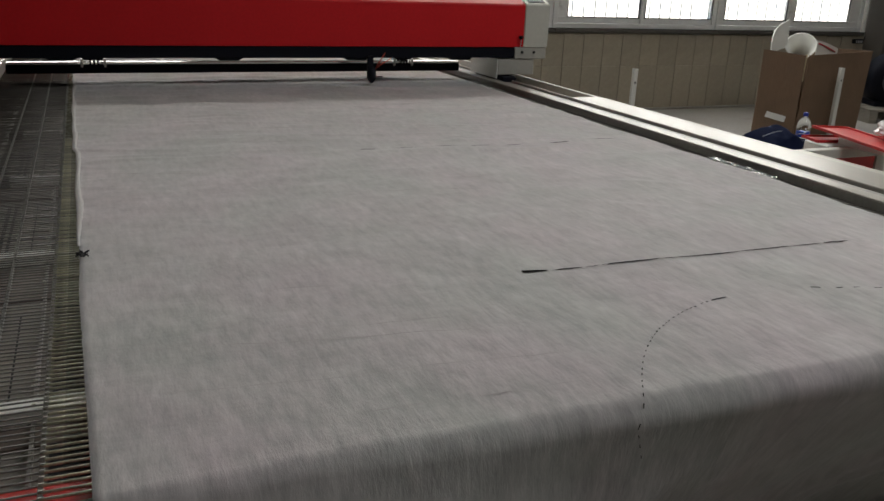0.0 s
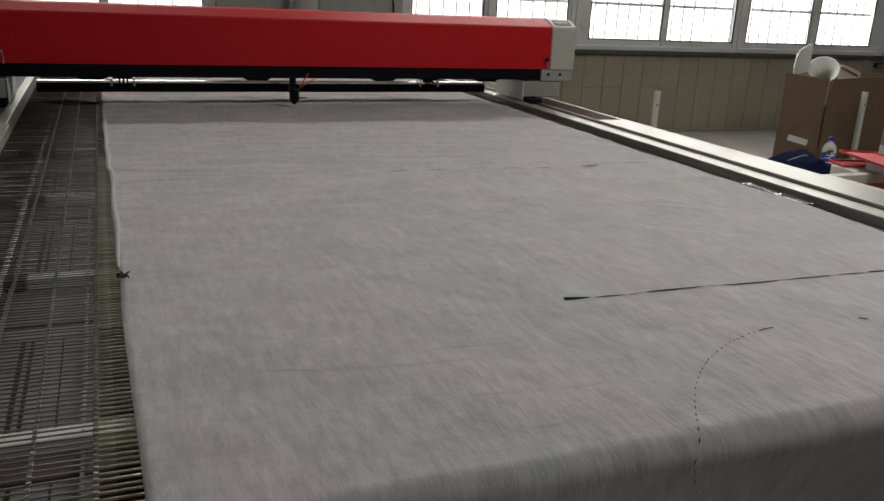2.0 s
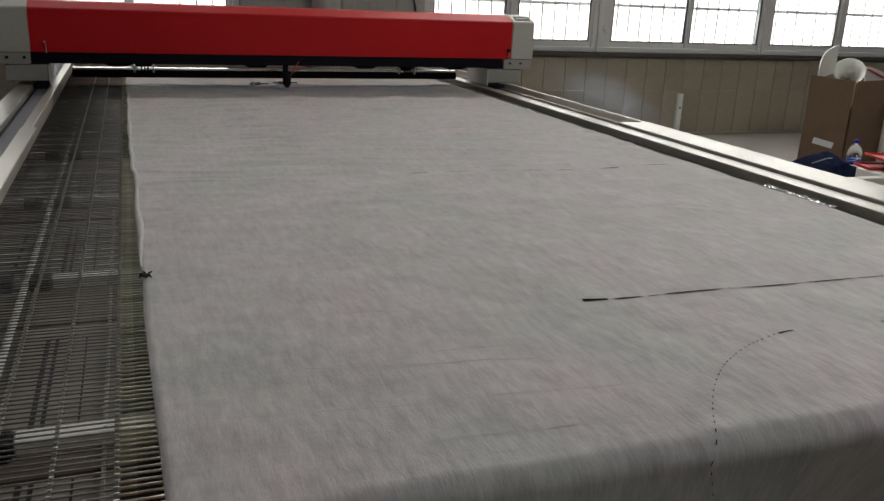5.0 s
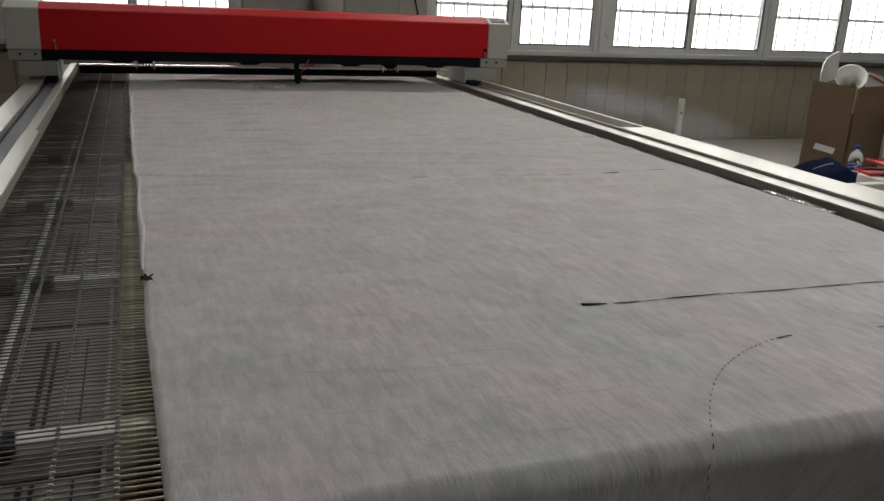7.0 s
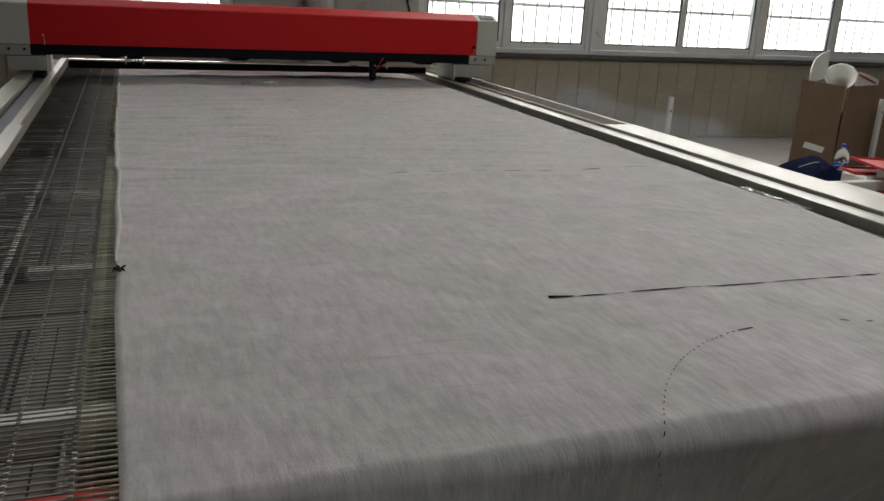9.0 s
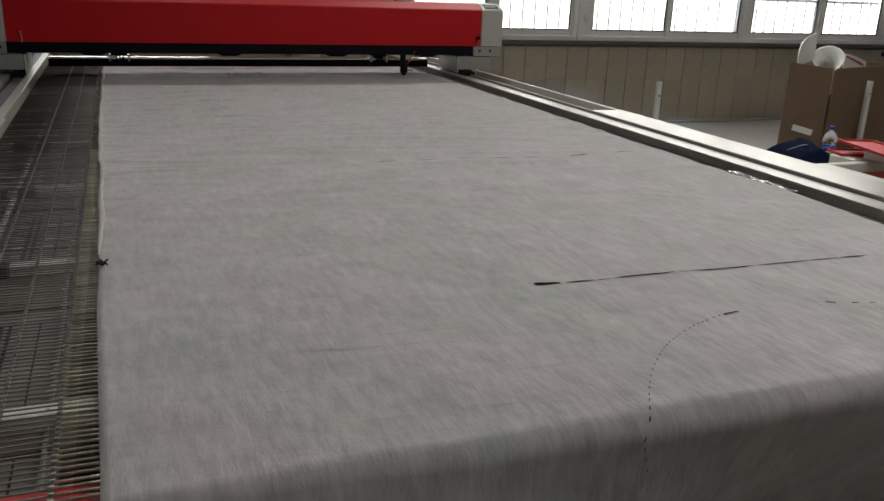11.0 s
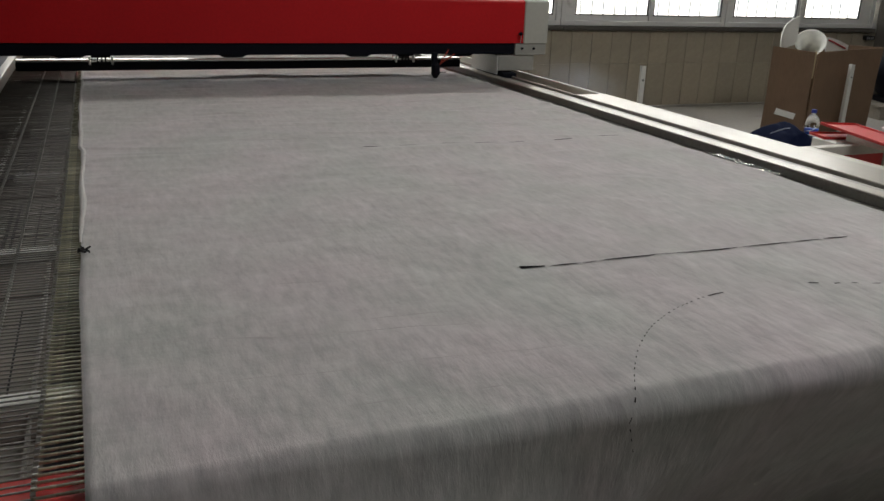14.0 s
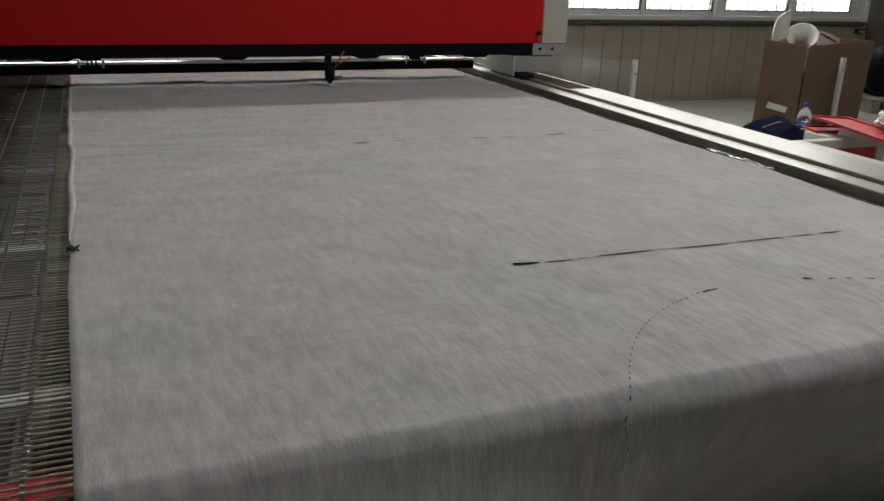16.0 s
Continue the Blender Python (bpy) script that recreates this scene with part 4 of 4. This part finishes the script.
def foam_rolls():
    def scroll(label, m, r0, r1, a0, a1, length, taper=1.0, thick=0.011):
        """A curled sheet round its own axis, tilted out of the box."""
        ob = holder("foam_sheet", label, "foam sheet", "foam sheets in the box", at=m)
        bm = bmesh.new()
        n = 48
        rows = []
        for i in range(n + 1):
            u = i / n
            a, r = radians(a0 + (a1 - a0) * u), r0 + (r1 - r0) * u
            c, s = math.cos(a), math.sin(a)
            q = r * taper
            rows.append([bm.verts.new((q * c, q * s, -length)), bm.verts.new((r * c, r * s, 0)), bm.verts.new(((r - thick) * c, (r - thick) * s, 0)), bm.verts.new(((q - thick) * c, (q - thick) * s, -length))])
        for a, b in zip(rows, rows[1:]):
            for k in range(4):
                bm.faces.new((a[k], b[k], b[(k + 1) % 4], a[(k + 1) % 4]))
        bm.faces.new(rows[0])
        bm.faces.new(rows[-1][::-1])
        part("sheet", bm, FOAM, ob, "", True)
    scroll("white foam sheet rolled up, standing in the cardboard box", pose(6.85, 6.67, 0.868, 52, 0, -45), 0.16, 0.145, -100, 262, 0.24, 0.3)
    # a sheet bent like a horn behind the roll, its far corner the highest
    horn = holder("foam_sheet", "white foam sheet curled, its corner above the cardboard box", "foam sheet", "foam sheets in the box")
    bm = bmesh.new()
    rows = []
    for i in range(25):
        u = i / 24
        x, y = 6.405 + 0.355 * u, 6.60 + 0.17 * u + 0.05 * math.sin(math.pi * u)
        top = 0.90 + 0.215 * u ** 0.62
        row = []
        for s, k in ((0, 0.55), (0, 0.85), (0, 1.0), (1, 1.0), (1, 0.85), (1, 0.55)):
            z = 0.5 + (top - 0.5) * k
            row.append(bm.verts.new((x + 0.012 * (1 - k) - 0.004 * s, y + 0.012 * s - 0.02 * (1 - k), z)))
        rows.append(row)
    for a, b in zip(rows, rows[1:]):
        for k in range(6):
            bm.faces.new((a[k], b[k], b[(k + 1) % 6], a[(k + 1) % 6]))
    bm.faces.new(rows[0])
    bm.faces.new(rows[-1][::-1])
    part("sheet", bm, FOAM, horn)
    # white sheet with a pink band, leaning in the box
    ob = holder("banded_sheet", "white sheet with a pink band leaning in the cardboard box", "foam sheet")
    bm = bmesh.new()
    rows = []
    for i in range(13):
        u = i / 12
        x, y, z = 7.08 + 0.45 * u, 6.68 + 0.09 * u, 0.915 - 0.11 * u ** 1.4
        rows.append([bm.verts.new((x, y, 0.02)), bm.verts.new((x, y, z)), bm.verts.new((x + 0.004, y + 0.012, z)), bm.verts.new((x + 0.004, y + 0.012, 0.02))])
    for a, b in zip(rows, rows[1:]):
        for k in range(4):
            bm.faces.new((a[k], b[k], b[(k + 1) % 4], a[(k + 1) % 4]))
    bm.faces.new(rows[0])
    bm.faces.new(rows[-1][::-1])
    part("sheet", bm, FOAM, ob)
    bm = bmesh.new()
    tube(bm, [(7.1 + 0.3 * i / 8, 6.676 + 0.06 * i / 8, 0.886 - 0.09 * (i / 8) ** 1.1) for i in range(9)], 0.008, 6)
    part("band", bm, PINK, ob, "pink band", True)


def low_bench():
    b = holder("low_bench", "low steel bench under the jacket and bottle", "bench")
    boxed("top", (4.42, 5.12, 4.4, 4.88, 0.31, 0.335), BRACKET, b, "", 0.004)
    for x in (4.46, 5.06):
        for y in (4.44, 4.82):
            boxed("leg", (x - 0.02, x + 0.02, y - 0.02, y + 0.02, 0, 0.308), BRACKET, b)


def jacket():
    j = holder("jacket", "dark navy jacket heaped on the low bench", "jacket")
    bm = bmesh.new()
    rows = []
    nx, ny = 44, 26
    for i in range(nx + 1):
        row = []
        for k in range(ny + 1):
            u, v = i / nx, k / ny
            x, y = 4.5 + 0.5 * u, 4.36 + 0.46 * v
            body = math.sin(math.pi * min(1, max(0, u * 1.02))) ** 0.55 * math.sin(math.pi * v) ** 0.5
            z = 0.338 + 0.15 * body * (1.25 - 1.08 * u) + 0.045 * noise.noise((x * 8, y * 7, 1)) * body + 0.02 * noise.noise((x * 22, y * 14, 2)) * body
            if v < 0.12:
                z = min(z, 0.345) - (0.12 - v) * 0.8
            row.append(bm.verts.new((x, y, z)))
        rows.append(row)
    for a, b in zip(rows, rows[1:]):
        for k in range(ny):
            bm.faces.new((a[k], b[k], b[k + 1], a[k + 1]))
    cl = part("cloth", bm, NAVY, j, "", True)
    sol = cl.modifiers.new("thick", "SOLIDIFY")
    sol.thickness, sol.offset = 0.008, 1
    bm = bmesh.new()
    tube(bm, [(4.47, 4.52, 0.44), (4.52, 4.5, 0.462), (4.58, 4.5, 0.475), (4.64, 4.52, 0.47)], 0.003, 6)
    part("piping", bm, PIPING, j, "pale piping", True)
    bm = bmesh.new()
    tube(bm, [(4.76, 4.5, 0.448), (4.83, 4.5, 0.452), (4.9, 4.54, 0.458), (4.94, 4.6, 0.46)], 0.003, 6)
    part("drawcord", bm, PIPING, j, "pale drawcord", True)


def bottle():
    b = holder("water_bottle", "clear plastic water bottle with a blue label and cap", "bottle", at=pose(4.985, 4.66, 0.336))
    bm = bmesh.new()
    lathe(bm, [(0.034, 0.0), (0.046, 0.005), (0.049, 0.014), (0.049, 0.05), (0.0465, 0.054), (0.0465, 0.1), (0.05, 0.107), (0.051, 0.125), (0.048, 0.152), (0.038, 0.178), (0.022, 0.196), (0.0155, 0.203), (0.0155, 0.212)], sides=28)
    part("body", bm, PET, b, "", True)
    bm = bmesh.new()
    lathe(bm, [(0.0478, 0.056), (0.0483, 0.057), (0.0483, 0.099), (0.0478, 0.1)], sides=28)
    part("label", bm, BLUE, b, "blue wrap label", True)
    bm = bmesh.new()
    lathe(bm, [(0.0175, 0.208), (0.0185, 0.21), (0.0185, 0.230), (0.0165, 0.234)], sides=24)
    part("cap", bm, CAP_BLUE, b, "blue screw cap", True)


def cabinet():
    c = holder("steel_cabinet", "low white steel cabinet with red side panels", "cabinet")
    boxed("cross_rail", (4.38, 5.4, 3.86, 4.06, 0.0, 0.51), WHITE_STEEL, c, "white rear rail", 0.006)
    boxed("top_bar", (4.134, 4.708, 3.765, 3.83, 0.452, 0.509), GREY_CAP, c, "white top bar", 0.004)
    boxed("side_bar", (4.02, 4.13, 3.0, 3.83, 0.452, 0.507), GREY_CAP, c, "white side bar", 0.004)
    for x0, x1 in ((4.03, 4.16), (4.712, 4.79)):
        boxed("post", (x0, x1, 3.772, 3.83, 0.0, 0.45 if x0 < 4.5 else 0.509), GREY_CAP, c, "white corner post", 0.004)
    boxed("front_panel", (4.164, 4.708, 3.782, 3.80, 0.02, 0.45), RED_DARK, c, "dark red inset sheet-steel panel", 0.002)
    boxed("side_panel", (4.05, 4.066, 3.0, 3.77, 0.02, 0.45), RED_DARK, c, "red sheet-steel side panel", 0.002)
    boxed("packing_block", (4.5, 4.56, 3.5, 3.9, 0.507, 0.575), WHITE_STEEL, c)


def tray(name, m, length, width, label):
    t = holder(name, label, "tray", "red trays", at=m)
    boxed("base", (-width / 2, width / 2, -length / 2, length / 2, 0, 0.005), RED_DARK, t)
    for dims in ((-width / 2, -width / 2 + 0.006, -length / 2, length / 2, 0.005, 0.017), (width / 2 - 0.006, width / 2, -length / 2, length / 2, 0.005, 0.017), (-width / 2 + 0.006, width / 2 - 0.006, length / 2 - 0.006, length / 2, 0.005, 0.017), (-width / 2 + 0.006, width / 2 - 0.006, -length / 2, -length / 2 + 0.006, 0.005, 0.017)):
        boxed("rim", dims, RED_DARK, t, "", 0.002)


def plastic_bag():
    b = holder("plastic_bag", "crumpled white plastic bag lying on the red tray", "bag")
    bm = bmesh.new()
    bmesh.ops.create_icosphere(bm, subdivisions=4, radius=1)
    for v in bm.verts:
        n = v.co.normalized()
        k = 1 + 0.35 * noise.noise(n * 2.2) + 0.16 * noise.noise(n * 6 + Vector((3, 0, 0)))
        v.co = Vector((n.x * 0.13 * k, n.y * 0.1 * k, max(n.z * 0.065 * k, -0.03)))
    part("film", bm, PLASTIC_BAG, b, "", False, pose(4.66, 3.62, 0.645))


def blower():
    f = holder("blower", "black round blower standing on a wooden pallet", "fan", at=pose(8.68, 7.05, 0.156, 0, 0, -20))
    bm = bmesh.new()
    rings = []
    for s, r in ((-0.14, 0.2), (-0.13, 0.27), (-0.1, 0.29), (0.1, 0.29), (0.13, 0.27), (0.14, 0.2)):
        rings.append([bm.verts.new((r * math.cos(k * math.tau / 36), s, 0.3 + r * math.sin(k * math.tau / 36))) for k in range(36)])
    for a, b in zip(rings, rings[1:]):
        for k in range(36):
            bm.faces.new((a[k], a[(k + 1) % 36], b[(k + 1) % 36], b[k]))
    bm.faces.new(rings[0])
    bm.faces.new(rings[-1][::-1])
    part("housing", bm, BLACK, f, "black scroll housing", True)
    for r in (0.07, 0.12, 0.17):
        bm = bmesh.new()
        tube(bm, [(r * math.cos(k * math.tau / 30), -0.15, 0.3 + r * math.sin(k * math.tau / 30)) for k in range(31)], 0.008, 6)
        part("guard_ring", bm, GROOVE, f, "", True)
    bm = bmesh.new()
    tube(bm, [(0, 0.14, 0.3), (0, 0.34, 0.3)], 0.11, 24)
    part("motor", bm, BLACK, f, "", True)
    boxed("stand", (-0.2, 0.2, -0.12, 0.2, 0, 0.06), BLACK, f, "", 0.005)
    p = holder("pallet", "rough pale wooden pallet on the floor", "pallet", at=pose(8.68, 7.1, 0, 0, 0, -15))
    for k in range(5):
        boxed("board", (-0.4, 0.4, -0.38 + 0.16 * k, -0.38 + 0.16 * k + 0.11, 0.128, 0.155), WOOD, p, "", 0.003)
    for x in (-0.39, -0.05, 0.29):
        boxed("bearer", (x, x + 0.1, -0.38, 0.38, 0.0, 0.126), WOOD, p, "", 0.003)


def glint_scrap(x0, x1, y0, y1, seed, z=BED + 0.0045, label="crinkled shiny film put in for sparkle on the belt", mt=FILM):
    """Crinkled strip put in for sparkle on the belt and glints on the cloth."""
    s = holder("glint_scrap", label, "scrap", "film scraps on the belt")
    bm = bmesh.new()
    n, m = max(4, int((y1 - y0) / 0.004)), 12
    rows = []
    for i in range(n + 1):
        y = y0 + (y1 - y0) * i / n
        row = []
        for k in range(m + 1):
            x = x0 + (x1 - x0) * k / m
            q = (x * 130, y * 130, seed)
            row.append(bm.verts.new((x + 0.003 * noise.noise((y * 40, k, seed)), y + 0.003 * noise.noise(q), (z or BED + 0.01 + max(0.0, cloth_height(x, y)) + 0.03 * abs(noise.noise((x * 22, y * 22, seed)))) + 0.007 * abs(noise.noise(q)))))
        rows.append(row)
    for a, b in zip(rows, rows[1:]):
        for k in range(m):
            if noise.noise((a[k].co.x * 60, a[k].co.y * 35, seed + 5.0)) > -0.12:
                bm.faces.new((a[k], b[k], b[k + 1], a[k + 1]))
    part("film", bm, mt, s)


def wall_plug():
    w = holder("wall_plug", "small dark plug and cable clipped to the wall", "plug")
    boxed("body", (9.15, 9.3, BACK - 0.06, BACK - 0.003, 0.765, 0.82), RUBBER, w, "", 0.006)
    bm = bmesh.new()
    for k in range(4):
        box(bm, 9.165 + 0.03 * k, 9.183 + 0.03 * k, BACK - 0.0625, BACK - 0.0605, 0.775, 0.805)
    part("marks", bm, GREYMARK, w, "pale print marks")
    bm = bmesh.new()
    tube(bm, [(9.3, BACK - 0.03, 0.8), (9.33, BACK - 0.03, 0.81), (9.345, BACK - 0.02, 0.84), (9.35, BACK - 0.02, 0.86)], 0.006, 6)
    part("cable", bm, RUBBER, w, "", True)


def smoke_material():
    """Thin bluish fumes, thinning out towards the rim of each puff."""
    m = bpy.data.materials.new("thin_fumes")
    m.use_nodes = True
    nt = m.node_tree
    nt.nodes.remove(nt.nodes["Principled BSDF"])
    co, mp = nt.nodes.new("ShaderNodeTexCoord"), nt.nodes.new("ShaderNodeMapping")
    mp.inputs["Scale"].default_value = (1 / 0.62, 0.0, 1 / 0.24)
    nt.links.new(co.outputs["Object"], mp.inputs[0])
    grad = nt.nodes.new("ShaderNodeTexGradient")
    grad.gradient_type = "QUADRATIC_SPHERE"
    nt.links.new(mp.outputs[0], grad.inputs[0])
    wisp = nt.nodes.new("ShaderNodeTexNoise")
    wisp.inputs["Scale"].default_value, wisp.inputs["Detail"].default_value = 4.5, 3
    nt.links.new(co.outputs["Object"], wisp.inputs[0])
    thin = nt.nodes.new("ShaderNodeMapRange")
    thin.inputs[1].default_value, thin.inputs[2].default_value, thin.inputs[3].default_value, thin.inputs[4].default_value = 0.3, 0.72, 0.0, 0.28
    nt.links.new(wisp.outputs[0], thin.inputs[0])
    mul = nt.nodes.new("ShaderNodeMath")
    mul.operation = "MULTIPLY"
    nt.links.new(thin.outputs[0], mul.inputs[0])
    nt.links.new(grad.outputs[1], mul.inputs[1])
    clear, lit, back, both, mix = (nt.nodes.new("ShaderNode" + k) for k in ("BsdfTransparent", "BsdfDiffuse", "BsdfTranslucent", "AddShader", "MixShader"))
    for n in (lit, back):
        n.inputs[0].default_value = (0.42, 0.47, 0.56, 1)
    nt.links.new(lit.outputs[0], both.inputs[0])
    nt.links.new(back.outputs[0], both.inputs[1])
    nt.links.new(mul.outputs[0], mix.inputs[0])
    nt.links.new(clear.outputs[0], mix.inputs[1])
    nt.links.new(both.outputs[0], mix.inputs[2])
    nt.links.new(mix.outputs[0], nt.nodes["Material Output"].inputs[0])
    return m


FUMES = smoke_material()


def smoke_puff(seed):
    """One rigid puff of fumes: a lumpy flattened cloud."""
    bm = bmesh.new()
    bmesh.ops.create_icosphere(bm, subdivisions=4, radius=1)
    for v in bm.verts:
        n = v.co.normalized()
        k = 1 + 0.14 * noise.noise(n * 1.8 + Vector((seed, 0, 0)))
        v.co = Vector((n.x * 0.62 * k, n.y * 0.16 * k, n.z * 0.24 * k))
    ob = part("smoke_puff", bm, FUMES, None, "", True)
    return tagged(ob, "thin bluish smoke drifting beside the cutting machine", "smoke", "smoke puffs beside the machine")


hall()
back_wall()
for n, spec in enumerate(WINDOWS):
    window(n + 1, *spec)
    grille(spec[0], spec[3])
bed = machine()
cloth()
bridge = gantry()
head = cutting_head(bridge)
upright(4.56, 6.25, 0.70, 20)
upright(7.0, 6.26, 0.69, 20, 0.04)
carton()
foam_rolls()
low_bench()
jacket()
bottle()
cabinet()
tray("red_tray", pose(4.48, 3.62, 0.572, 0, 1.5, -16), 0.98, 0.25, "red steel tray lying across the cabinet")
tray("red_tray", pose(4.76, 3.95, 0.512, 0, 0, -15), 0.18, 0.74, "red steel tray lying on the white cabinet")
plastic_bag()
blower()
wall_plug()
glint_scrap(2.366, 2.407, 2.39, 2.61, 1.0)
glint_scrap(2.366, 2.407, 2.26, 2.385, 7.0)
# white patches put in as bright glints on the far cloth
for k, (x0, x1, y0, y1) in enumerate(((0.84, 0.97, 5.8, 5.9), (1.0, 1.1, 5.82, 5.9))):
    glint_scrap(x0, x1, y0, y1, 3.0 + 6 * k, None, "white crinkled patch put in as glints on the grey cloth", PAPER)
puffs = [smoke_puff(k * 3.7) for k in range(4)]
belt_rods(bed)


def motions():
    rows = [(0.0, 4.706), (1.0, 4.700), (2.0, 4.698), (2.2, 4.722), (2.5, 4.812), (3.0, 4.966), (3.5, 5.118), (4.0, 5.273), (5.0, 5.585), (6.0, 5.9),
            (6.4, 6.03), (6.6, 6.054), (7.0, 6.052), (8.0, 6.057), (9.0, 6.062), (9.8, 6.068), (10.0, 6.051), (10.5, 5.89), (11.5, 5.567), (12.5, 5.246), (13.0, 5.097),
            (13.5, 4.943), (14.0, 4.786), (14.5, 4.681), (15.0, 4.547), (15.5, 4.477), (16.0, 4.451)]
    walk(bridge, [(t, pose(0, y, 0)) for t, y in rows])
    slide = [(0.0, 1.652), (0.5, 1.505), (1.0, 1.352), (1.5, 1.202), (2.0, 1.050), (2.2, 1.043), (4.0, 1.044), (6.3, 1.042), (6.5, 1.046), (7.0, 1.186), (7.5, 1.340), (8.0, 1.497), (8.5, 1.655),
             (9.0, 1.815), (9.5, 1.974), (9.8, 2.045), (10.0, 2.047), (12.5, 2.046), (14.0, 2.045), (14.2, 2.035), (14.5, 1.955), (15.0, 1.671), (15.5, 1.496), (16.0, 1.353)]
    walk(head, [(t, pose(x - 0.005, 0, 0)) for t, x in slide])
    drift = (
        [(0.0, 3.2, 6.1, 0.1), (2.0, 3.35, 6.2, 0.35), (3.0, 3.65, 6.3, 0.68), (5.0, 3.8, 6.4, 0.72), (7.0, 3.75, 6.4, 0.66), (9.5, 3.85, 6.5, 0.6), (12.0, 3.9, 6.6, 0.4), (16.0, 4.0, 6.7, 0.2)],
        [(0.0, 3.4, 6.2, 0.05), (3.5, 3.7, 6.3, 0.25), (5.5, 4.1, 6.3, 0.6), (7.0, 4.25, 6.4, 0.6), (9.0, 4.5, 6.5, 0.42), (12.0, 4.8, 6.6, 0.2), (16.0, 5.0, 6.7, 0.05)],
        [(0.0, 3.4, 6.3, 0.0), (4.5, 3.9, 6.3, 0.15), (7.0, 4.9, 6.4, 0.42), (9.0, 5.05, 6.4, 0.36), (12.0, 5.1, 6.5, 0.12), (16.0, 5.2, 6.6, 0.0)],
        [(0.0, 3.5, 6.0, 0.0), (11.0, 3.7, 6.2, 0.2), (13.0, 3.9, 6.3, 0.45), (15.0, 4.05, 6.4, 0.62), (16.0, 4.1, 6.4, 0.64)],
    )
    for puff, rows in zip(puffs, drift):
        walk(puff, [(t, pose(x, y, z, 0, 10, -30)) for t, x, y, z in rows])


motions()
